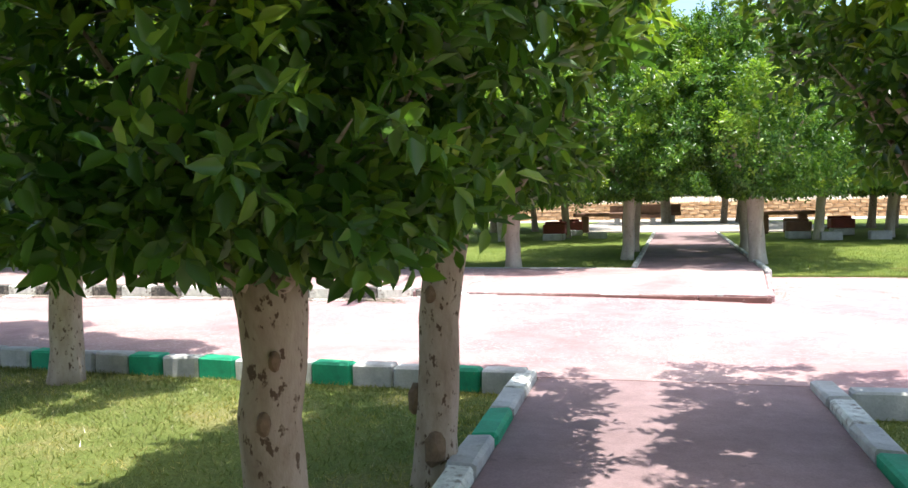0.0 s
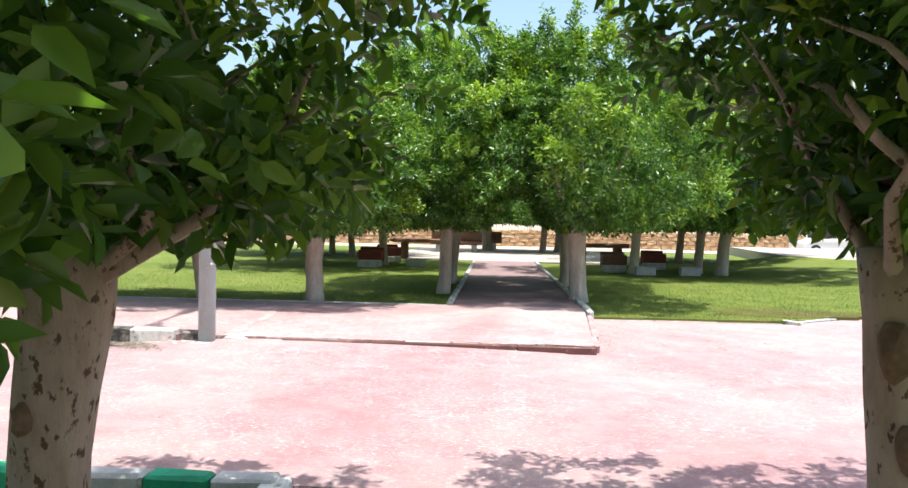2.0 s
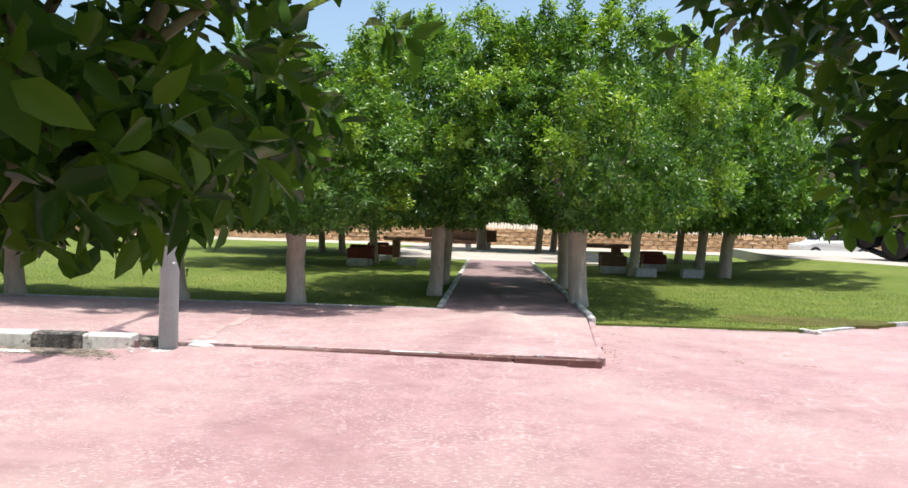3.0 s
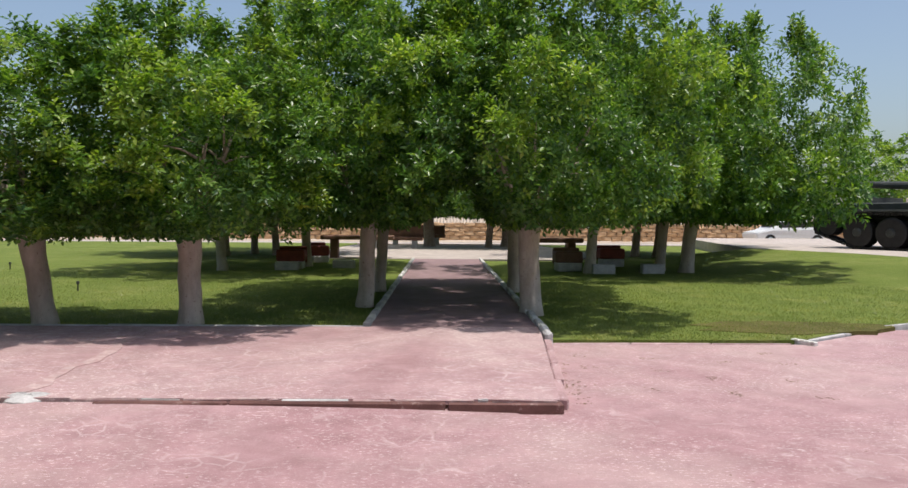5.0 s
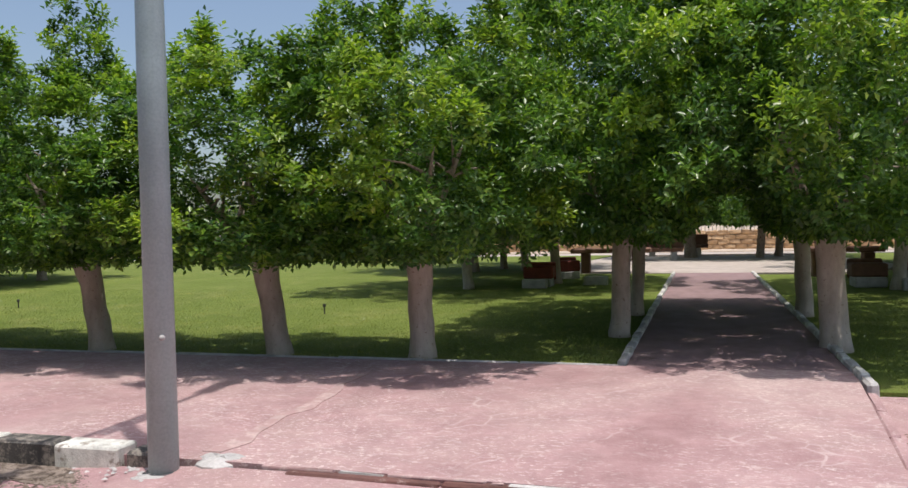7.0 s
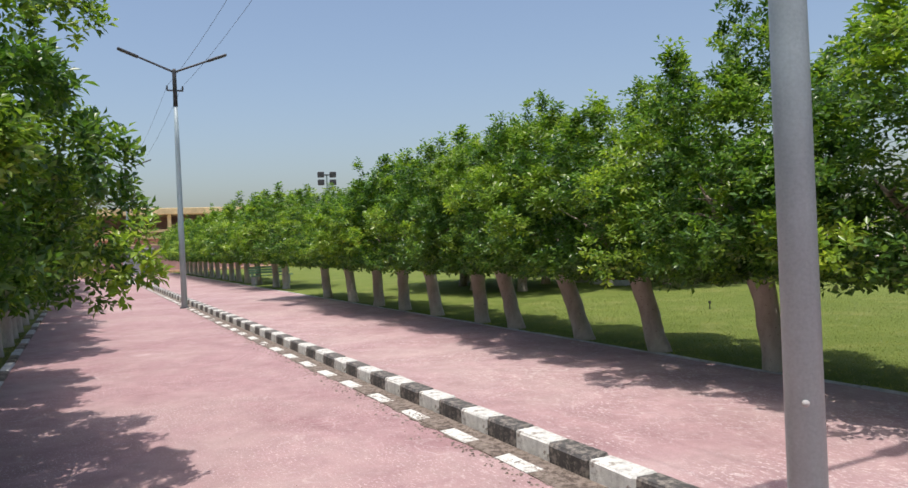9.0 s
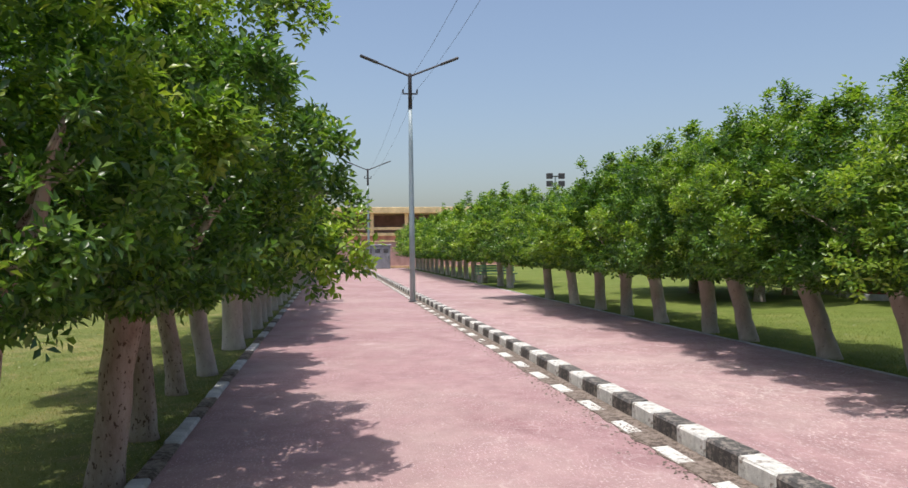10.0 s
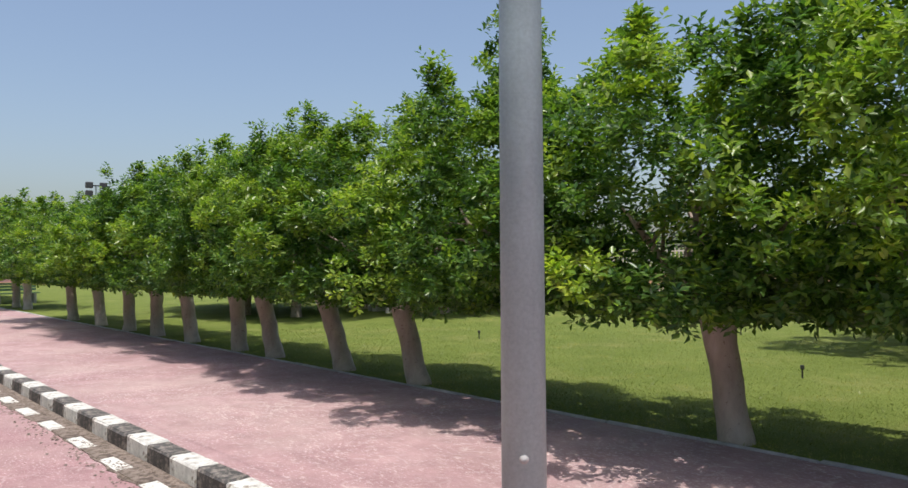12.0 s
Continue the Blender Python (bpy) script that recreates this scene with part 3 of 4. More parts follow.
# ---- loose grit and litter ----
def litter(name, label, n, place, size, mat, seed, flat=0.5):
    """Small angular crumbs scattered by place(rng, n)."""
    rg = np.random.default_rng(seed)
    P = place(rg, n)
    base = np.array([(1, 0, 0), (-0.5, 0.87, 0), (-0.5, -0.87, 0), (0, 0, 1.0)])
    an = rg.uniform(0, 6.28, n)
    sc = rg.uniform(0.4, 1.0, n)[:, None, None] * size
    R = np.stack([np.stack([np.cos(an), -np.sin(an), 0 * an], 1), np.stack([np.sin(an), np.cos(an), 0 * an], 1), np.stack([0 * an, 0 * an, 0 * an + flat], 1)], 1)
    V = (np.einsum("nij,kj->nki", R, base) * sc + P[:, None]).reshape(-1, 3)
    F = (np.array([(0, 1, 3), (1, 2, 3), (2, 0, 3)])[None] + (np.arange(n) * 4)[:, None, None]).reshape(-1, 3)
    tagged(new(name, raw_mesh(name, V, F, mat)), label, "litter", kind="stuff")


litter("gutter_grit", "grey grit and pebbles in the gutter", 5200, lambda r, n: np.stack([-3.8 - 22 * r.random(n) ** 1.5, KERB_Y - 0.05 - np.abs(r.normal(size=n)) * 0.17, np.full(n, 0.004)], 1), 0.022, M_GUT, 3)
litter("leaf_litter", "dry brown leaf litter beside the crossing", 230, lambda r, n: (lambda c: np.stack([0.78 + c % 1.0 * 2.6 * (c < 18) + np.abs(r.normal(size=n)) * 0.09, KERB_Y + 0.25 + (c * 0.387) % 1.0 * 2.3 + r.normal(size=n) * 0.04, np.full(n, 0.002)], 1))(r.integers(0, 26, n) * 1.377), 0.022, M_TWIG, 4, 0.2)
litter("path_litter", "dry leaves scattered over the paving", 500, lambda r, n: np.stack([r.uniform(-9, 4, n), r.uniform(-7.8, -0.3, n), np.where(r.random(n) < 2, 0.0, 0.0)], 1), 0.012, M_TWIG, 5, 0.2)

# ---- trees ----
ROW = "clipped trees along the lawn"
T_LABEL = "clipped ficus tree with leaning limewashed trunk beside the lawn"
far_row = [(-3.15, 0.14, 0.0, 1.15, 1.0, 0.88), (-4.84, 0.12, -0.16, 1.12, 1.05, 0.82), (-7.24, 0.12, -0.1, 1.12, 1.0, 0.78), (-9.21, 0.12, -0.3, 1.1, 1.0, 0.75), (-10.93, 0.12, -0.5, 1.12, 0.95, 0.76), (-13.06, 0.12, -0.35, 1.12, 0.95, 0.8),
           (-14.4, 0.12, 0.0, 1.12, 0.95, 0.78), (-16.5, 0.12, -0.25, 1.12, 0.95, 0.76), (-18.4, 0.12, 0.05, 1.12, 0.95, 0.68), (-20.2, 0.12, 0.0, 1.12, 0.95, 0.68), (-22.4, 0.14, -0.3, 1.12, 1, 0.72), (-25.0, 0.14, -0.15, 1.12, 1, 0.74)]
for i, (x, y, lx, h, w, t) in enumerate(far_row):
    tree(x, y, LAWN_Z, 100 + i, h, 0.142, (lx - (0.08 if i > 1 else 0), -0.03), T_LABEL, ROW, CROWN_HI if i < 6 else CROWN_MID, (w * 1.1, w * 0.98, t), M_WASH, (0, -0.28))
spire = new("leader_shoot", crown_mesh("leader_leaves", 77, 170, 11, 0.08, radii=(0.24, 0.24, 0.5), gap=0.2))
spire.parent = [o for o in scene.objects if o.name.startswith("tree") and abs(o.location.x + 7.24) < 0.01][0]
spire.location = (-0.2, 0, 3.2)
for i, x in enumerate([-32.1, -33.9, -37.5, -40.2, -42.6, -44.6, -47, -49.5, -52, -54.5, -57, -59.5, -62, -64.5, -67]):
    tree(x, 0.5, LAWN_Z, 140 + i, 1.2, 0.14, (-0.2, 0), T_LABEL, ROW, CROWN_LO, (1.25, 1.15, 0.86), M_WASH)
NEAR_ROW = "clipped trees along the near kerb"
near_row = [(-5.35, -8.42, 0.05, 0.13, 0.05), (-7.3, -8.3, 0.05, 0.13, 0.2), (-8.85, -8.36, 0.0, 0.125, -0.1), (-11.2, -8.5, -0.1, 0.115, -0.22), (-12.7, -8.36, -0.1, 0.13, -0.28), (-15.74, -8.38, -0.1, 0.19, -0.08), (-17.6, -8.42, 0.0, 0.17, 0.0), (-19.48, -8.36, 0.0, 0.17, -0.06), (-21.3, -8.4, 0.0, 0.16, 0.0)]
for i, (x, y, lx, r, ly) in enumerate(near_row):
    tree(x, y, NEAR_Z, 200 + i, 1.42, r, (lx, ly), "clipped ficus tree with leaning brown trunk beside the kerb", NEAR_ROW, CROWN_HI if i < 5 else CROWN_MID, (1.04, 0.94, 0.92) if i else (0.88, 0.84, 0.9), M_BARK if i < 4 else M_WASH, (0, 0) if i else (-0.15, -0.2))
for i in range(18):
    tree(-23 - 2.3 * i, -8.4, NEAR_Z, 230 + i, 1.35, 0.16, (0, 0), "clipped ficus tree with thick pale trunk beside the kerb", NEAR_ROW, CROWN_LO, (1.02, 0.95, 1.0), M_WASH)
GROVE = "trees round the seating area"
grove = [(-1.18, 1.98, 0.12), (1.14, 1.36, 0.15), (-1.1, 4.3, 0.1), (1.3, 4.6, 0.12), (-5.0, 9.1, 0.12), (-6.5, 15.5, 0.14), (-3.25, 10.7, 0.12), (-5.0, 16.0, 0.12), (-5.9, 17.0, 0.12),
         (0.0, 23.6, 0.24), (2.4, 22.8, 0.15), (3.15, 23.8, 0.15), (3.68, 9.35, 0.13), (6.9, 17.0, 0.14), (7.65, 17.0, 0.13), (5.72, 10.4, 0.13), (6.2, 9.75, 0.17)]
# fewer young leaves, so the colour carries shade from neighbouring crowns
CROWN_BIG = [crown_mesh("crown_leaves_broad", 51 + i, 4000, 8, 0.115, radii=(2.75, 2.75, 1.5), gap=0.62, young_lit_share=0.22) for i in range(2)]


def corridor(tx, ty, foot):
    """Leaves a clipped opening over the grove path."""
    def keep(P):
        off = np.abs(P[:, 0] + tx - 0.12 - 0.025 * (P[:, 1] + ty))
        return (P[:, 2] + foot > 1.85 - 1.1 * np.maximum(off - 0.25, 0)) | (off > 0.75)
    return keep


grove_size = {9.1: (1.05, 0.85), 10.7: (1.1, 0.9), 9.35: (1.1, 1.0), 10.4: (1.1, 1.1), 9.75: (1.12, 1.4), 17.0: (1.3, 1.5), 15.5: (0.9, 0.85), 16.0: (0.9, 0.85), 23.6: (1.0, 1.0), 22.8: (1.0, 1.0), 23.8: (1.1, 1.05)}
for i, (x, y, r) in enumerate(grove):
    h = 1.3 if y < 5 else 1.4
    lean = (random.Random(i).uniform(-0.08, 0.08), 0) if y < 6 else (0.12 if x > 0 else -0.12, 0)
    label = "clipped ficus tree with whitewashed trunk in the grove"
    if y < 5:
        e = thing("tree", label, "tree", (x, y, LAWN_Z), GROVE)
        trim = corridor(x, y, LAWN_Z + h)
        trunk_parts(e, 300 + i, h, r, lean, M_WASH, free=trim)
        # young share lowered here too, putting the grove's shade into the leaves
        c = new("crown", crown_mesh("crown_leaves_arch", 320 + i, 5200 if y < 3 else 3600, 9, 0.088 if y < 3 else 0.11, radii=(2.1, 1.9, 1.5 if y < 3 else 1.7), keep=trim, gap=0.52, young_lit_share=0.3))
        c.parent = e
        c.location = (lean[0], 0, h + 0.03)
    else:
        # trunks beyond y 11 swap whitewash for darker bark, shade put into colour
        tree(x, y, LAWN_Z, 300 + i, h, r, lean, label if y < 11 else "clipped ficus tree in the grove, trunk coloured darker for shade", GROVE, CROWN_BIG, (grove_size[y][0], grove_size[y][0], grove_size[y][1]), M_WASH if y < 11 else M_BARK, (0.5, 0) if y == 9.75 else (0, 0))
GROVE2 = "trees of a second seating area"
for i, (x, y) in enumerate([(-21.5, 5.2), (-23.5, 4.6), (-26.0, 5.4), (-24.0, 7.6), (-28.0, 6.5), (-20.0, 12.5), (-23.5, 13.5), (-28, 12), (-19.6, 9.2)]):
    tree(x, y, LAWN_Z, 340 + i, 1.2, 0.15, (0.1, 0), "clipped ficus tree with dark shaded trunk in a second grove", GROVE2, CROWN_MID, (1.5, 1.5, 0.85), M_BARK)


# trees over the near path, trimmed to an arch above the walk
def arch(tx, ty, foot, front, west, bare, seed):
    """Keeps the shoots that stay clear of the walk, under a spreading vase shape; bare thins the shaded side."""
    def keep(P):
        rg = np.random.default_rng(seed)
        X, Y, Z = P[:, 0] + tx, P[:, 1] + ty, P[:, 2] + foot
        side = np.where(X < -0.5, np.clip(0.78 - 1.2 * (Z - 1.35), 0.26, 0.95), np.clip(0.8 - 1.1 * (Z - 1.6), 0.3, 1.1))
        wide = np.hypot(P[:, 0], P[:, 1])
        ok = (np.abs(X + 0.5) > side) & (Y < front) & ((X > west) | (Y < -11.4)) & (wide < 0.7 + 0.95 * np.maximum(P[:, 2], 0)) & (Z > np.where((wide < 0.85) & (Y < -10.9), 1.25, 1.38))
        ok &= ~((Y > -9.8) & (np.abs(X + 0.49) < 0.62 * (Y + 10.0)) & (Z < 1.45 + 0.32 * (Y + 9.95)))
        shaded = (Y < ty + 0.2) & (Z < 2.3) & (P[:, 2] > 0.14)
        return ok & (rg.random(len(P)) > bare * shaded)
    return keep


# x, y, radius, trunk height, lean, front and west limits of the crown, shoots, bareness, crown shift
near_trees = [(-1.98, -11.42, 0.11, 1.2, (0.03, 0), 99, -3.0, 8200, 0.35, (0, 0)), (-1.81, -10.06, 0.108, 1.38, (0.1, 0.0), -8.1, -2.95, 4600, 0.4, (0, 0.25)),
              (0.495, -9.95, 0.084, 1.42, (-0.05, 0), -7.8, -99, 2600, 0.0, (0.1, 0.0)), (0.685, -9.95, 0.12, 1.42, (0.02, 0), -7.8, -99, 3000, 0.0, (0.4, 0.6)),
              # these two stand out of view, added to shade the near crowns
              (-3.5, -13.9, 0.12, 1.4, (0, 0), 99, -99, 4200, 0.0, (0, 0)), (1.6, -14.6, 0.12, 1.5, (0, 0), 99, -99, 3600, 0.0, (0, 0))]
for i, (x, y, r, h, lean, front, west, count, bare, (sx, sy)) in enumerate(near_trees):
    e = thing("tree", "clipped ficus tree arching over the path, bark scarred", "tree", (x, y, NEAR_Z), "trees over the path")
    foot = h + 0.15
    trim = arch(x, y, foot + NEAR_Z, front, west, 0.0, i)
    trunk_parts(e, 400 + i, h, r, lean, M_BARK, spread=0.6, rise=0.6, limbs=7, free=trim, thin=0.6)
    for kz, ka, kr in {1: ((0.42, 190, 0.06), (0.95, 250, 0.035), (0.2, 285, 0.07)), 2: ((1.15, 240, 0.06), (0.9, 265, 0.05)), 3: ((0.85, 240, 0.06), (0.35, 280, 0.04)), 0: ((0.7, 280, 0.03), (0.9, 300, 0.025))}.get(i, ()):
        bm = bmesh.new()
        bmesh.ops.create_icosphere(bm, subdivisions=2, radius=kr)
        rk = random.Random(i)
        for v in bm.verts:
            v.co = Vector((v.co.x * 0.8, v.co.y * 0.8, v.co.z * 1.35)) * rk.uniform(0.88, 1.12)
        part("knot", bm, M_TWIG, e, "dark scarred knot", (math.cos(radians(ka)) * r * 0.93 + lean[0] * kz / h, math.sin(radians(ka)) * r * 0.93, kz))
    c = new("crown", crown_mesh("crown_leaves_near", 60 + i, count, 10, 0.082, True, (1.85, 1.65, 1.35), arch(x + sx, y + sy, foot + NEAR_Z, front, west, bare, i), gap=0.36, solid=True))
    c.parent = e
    c.location = (sx, sy, foot)
# unseen trees added behind the walk's start to block skylight from the crowns
for i, (x, y) in enumerate([(-2.7, -16.2), (1.6, -16.6), (-2.8, -18.6), (1.6, -18.8), (-2.7, -21), (1.6, -21), (-5.2, -15.2), (-5.6, -17.6)]):
    tree(x, y, NEAR_Z, 440 + i, 1.55, 0.13, (0, 0), "unseen clipped ficus tree added to shade the path", "trees over the path", CROWN_MID, (1.35, 1.35, 1.0), M_BARK)


# ---- street lamps ----
def street_lamp(x, y, rz=0):
    e = thing("street_lamp", "grey steel street lamp with two upswept arms", "street lamp", (x, y, 0), "street lamps on the kerb", rz=rz)
    part("base_collar", tube([(0, 0, -0.1), (0, 0, 0.03), (0, 0, 0.05)], [0.14, 0.14, 0.1], 20), M_DARKPOLE, e)
    part("pole", tube([(0, 0, 0), (0, 0, 2.5), (0, 0, 5.0), (0, 0, 6.2)], [0.09, 0.085, 0.07, 0.06], 24), M_POLE, e, smooth=True)
    part("pole_top", tube([(0, 0, 6.15), (0, 0, 7.25), (0, 0, 7.3)], [0.066, 0.06, 0.04], 20), M_DARKPOLE, e, "dark weathered upper pole", smooth=True)
    part("weld_patch", tube([(0.058, -0.058, 0.86), (0.066, -0.066, 0.86), (0.07, -0.07, 0.865)], [0.02, 0.017, 0.006], 10), M_GREYK, e, "pale bolt cap on the pole", smooth=True)
    for s in (1, -1):
        part("arm", tube([(0, 0, 7.2), (0, s * 0.25, 7.3), (0, s * 1.0, 7.6)], [0.035, 0.032, 0.03], 10), M_DARKPOLE, e)
        m = Matrix.Translation((0, s * 1.0, 7.6)) @ Euler((radians(21.5 * s), 0, 0)).to_matrix().to_4x4()
        bm = bmesh.new()
        box(bm, -0.09, 0 if s > 0 else -0.62, -0.035, 0.09, 0.62 if s > 0 else 0, 0.035, 0.02, m)
        part("lamp_head", bm, M_DARKPOLE, e, "flat dark lamp head")
    part("bracket", boxes((-0.03, -0.24, 6.62, 0.03, 0.24, 6.66), (-0.025, -0.25, 6.66, 0.025, -0.2, 6.78), (-0.025, 0.2, 6.66, 0.025, 0.25, 6.78)), M_DARKPOLE, e, "cable bracket with two insulators")
    return e


def mortar_patch(x, y, z, rx, ry, h, mat, label, seed):
    """A flat splash of set mortar with a ragged rim."""
    rnd = random.Random(seed)
    bm = bmesh.new()
    rings = []
    for f, zz in ((1.0, -0.02), (0.9, 0.35 * h), (0.55, 0.85 * h), (0.2, h)):
        rings.append([])
        for k in range(18):
            a = 2 * math.pi * k / 18
            q = f * (1 + 0.16 * math.sin(3 * a + seed) + rnd.uniform(-0.1, 0.1))
            rings[-1].append(bm.verts.new((rx * q * math.cos(a), ry * q * math.sin(a), zz + rnd.uniform(-0.15, 0.15) * h)))
    for r0, r1 in zip(rings, rings[1:]):
        for k in range(18):
            bm.faces.new((r0[k], r0[(k + 1) % 18], r1[(k + 1) % 18], r1[k]))
    bm.faces.new(rings[-1])
    o = part("mortar_patch", bm, mat)
    o.location = (x, y, z)
    tagged(o, label, "rubble", "mortar at the lamp foot")


for i, (x, y, z, rx, ry, h, m) in enumerate([(-3.2, -3.66, 0.055, 0.2, 0.13, 0.05, M_GREYK), (-2.98, -3.8, 0.035, 0.12, 0.06, 0.03, M_SEAM), (-3.5, -3.93, 0.02, 0.14, 0.06, 0.03, M_GREYK)]):
    mortar_patch(x, y, z, rx, ry, h, m, "splash of broken pale mortar at the crossing's edge", i)
litter("mortar_crumbs", "pale crumbs of mortar round the lamp foot", 240, lambda r, n: np.stack([-3.3 + r.normal(size=n) * 0.28, -3.84 + r.normal(size=n) * 0.07, np.full(n, 0.035)], 1), 0.024, M_GREYK, 9, 0.5)
tagged(part("kerb_stub", boxes((-3.8, -3.78, -0.1, -3.62, -3.6, 0.13), bevel=0.02), M_BLACK), "short black kerb stone beside the lamp", "kerb stone")

lamp1 = street_lamp(-3.48, KERB_Y - 0.05)
copy_thing(lamp1, pose(-26.0, KERB_Y - 0.3, 0))
copy_thing(lamp1, pose(-55.0, KERB_Y - 0.34, 0))
for y in (-0.22, 0.22):
    for x0, x1 in ((-3.48, -26.0), (-26.0, -55.0)):
        pts = [(x0 + (x1 - x0) * f, KERB_Y - 0.05 - (0.25 if x1 < -30 else 0.25 * f) + y, 6.78 - 1.1 * 4 * f * (1 - f) * 0.35) for f in [i / 14 for i in range(15)]]
        tagged(part("overhead_cable", tube(pts, [0.004] * 15, 5), M_CABLE), "thin black cable slung between the lamps", "cable", "overhead cables")


# ---- far end of the road ----
def end_wall():
    w = thing("boundary_wall", "dusty pink boundary wall at the end of the road", "wall", (-76, 0, 0), kind="structure")
    part("wall", boxes((-0.15, -22, -0.3, 0.15, 12, 2.5)), M_WALLP, w)
    part("coping", boxes((-0.2, -22, 2.5, 0.2, 12, 2.62), bevel=0.02), M_YELLOW, w)
    for y in range(-20, 12, 4):
        part("pier", boxes((0.15, y - 0.2, -0.3, 0.24, y + 0.2, 2.5), bevel=0.02), M_WALLP, w)
    part("footing", boxes((0.1, -22, -0.3, 1.6, 12, 0.22), bevel=0.03), M_STONE, w, "ochre footing along the wall")


end_wall()


def kiosk():
    k = thing("electrical_kiosk", "grey metal electrical kiosk beside the kerb end", "kiosk", (-70, -2.7, 0))
    part("plinth", boxes((-0.75, -1.2, -0.25, 0.75, 1.2, 0.12), bevel=0.02), M_PALE, k)
    part("body", boxes((-0.7, -1.1, 0.12, 0.7, 1.1, 2.1), bevel=0.02), M_KIOSK, k)
    part("roof", boxes((-0.8, -1.2, 2.1, 0.8, 1.2, 2.22), bevel=0.03), M_KIOSK, k)
    for y in (-1.05, -0.33, 0.38):
        d = part("door", boxes((0.7, y, 0.2, 0.73, y + 0.67, 2.02), bevel=0.008), M_KIOSK, k)
        part("vent", boxes(*[(0.73, y + 0.12, 1.5 + 0.07 * i, 0.745, y + 0.55, 1.54 + 0.07 * i) for i in range(5)]), M_DARKPOLE, d)
        part("handle", boxes((0.73, y + 0.55, 1.0, 0.76, y + 0.58, 1.2)), M_DARKPOLE, d)


kiosk()


def stand():
    s = thing("stadium_building", "cream concrete building with open bays behind the wall", "building", (-92, -4, 0))
    part("back_wall", boxes((-6, -18, -0.25, -5.7, 22, 6.0)), M_WALLP, s)
    part("lower_wall", boxes((-0.2, -18, -0.25, 0, 22, 3.4)), M_BRICKR, s)
    part("floor_band", boxes((-6, -18, 3.4, 0.3, 22, 3.75), bevel=0.03), M_YELLOW, s)
    part("rail", boxes((0.1, -18, 4.1, 0.2, 22, 4.4)), M_YELLOW, s)
    part("roof", boxes((-6.3, -18.5, 6.0, 0.8, 22.5, 6.7), bevel=0.05), M_YELLOW, s)
    for i in range(11):
        y = -18 + 4 * i
        part("column", boxes((-0.2, y - 0.2, 3.75, 0.15, y + 0.2, 6.0), bevel=0.02), M_YELLOW, s)


stand()


def mast(x, y, h):
    m = thing("floodlight_mast", "slim floodlight mast with a cluster of lamps", "floodlight", (x, y, -0.25), "floodlights behind the wall")
    part("pole", tube([(0, 0, 0), (0, 0, h)], [0.14, 0.08], 10), M_POLE, m)
    part("crossbar", boxes((-0.08, -0.8, h - 0.1, 0.08, 0.8, h)), M_DARKPOLE, m)
    for k, (yy, zz) in enumerate([(-0.6, 0), (0.6, 0), (-0.6, -0.75), (0.6, -0.75)]):
        part("floodlight", boxes((-0.1, yy - 0.3, h + zz - 0.3, 0.25, yy + 0.3, h + zz + 0.25), bevel=0.05), M_DARKPOLE, m)


mast(-88, -7.0, 9.5)
mast(-96, -12.5, 14)
mast(-75, 15, 9.0)


# ---- back boundary: stone wall, fence, distance ----
def back_wall():
    w = thing("stone_wall", "low rough ochre stone wall below a white fence", "wall", (0, 38, -0.1), kind="structure")
    rnd = random.Random(5)
    part("core", boxes((-75, 0.1, 0, 60, 0.5, 0.95)), M_STONE, w)
    shapes = []
    for k in range(8):
        bm = boxes((-0.3, -0.06, -0.13, 0.3, 0.12, 0.13), bevel=0.05)
        for v in bm.verts:
            v.co += Vector((rnd.uniform(-0.05, 0.05), rnd.uniform(-0.05, 0.03), rnd.uniform(-0.04, 0.04)))
        o = part("stone", bm, M_STONE, w)
        shapes.append(o.data)
        o.location = (-12 + k * 0.62, 0.05, 0.14)
    for row in range(4):
        for i in range(72):
            if row == 0 and i < 8:
                continue
            o = new("stone", rnd.choice(shapes))
            o.parent = w
            o.matrix_basis = pose(-12 + i * 0.62 + (row % 2) * 0.3, 0.05, 0.14 + row * 0.26, 0, rnd.uniform(-5, 5), 0)
    f = thing("fence", "white painted railing fence on the stone wall", "fence", (0, 38.3, 0.7), kind="structure")
    part("rail", boxes((-75, -0.03, 0.1, 60, 0.03, 0.18)), M_FENCE, f)
    part("rail", boxes((-75, -0.03, 1.55, 60, 0.03, 1.63)), M_FENCE, f)
    bar = part("bar", boxes((-0.03, -0.02, 0, 0.03, 0.02, 1.85), bevel=0.008), M_FENCE, f).data
    for i in range(1, 150):
        o = new("bar", bar)
        o.parent = f
        o.location = (-9 + i * 0.2, 0, 0)
    for i in range(-24, 20):
        part("post", boxes((i * 3 - 0.12, -0.1, 0, i * 3 + 0.12, 0.1, 2.0), bevel=0.02), M_FENCE, f)
    tagged(part("far_bars", boxes(*[(x * 0.3 - 0.03, -0.02, 0, x * 0.3 + 0.03, 0.02, 1.8) for x in range(-240, -31)]), M_FENCE, f), kind="stuff")


back_wall()


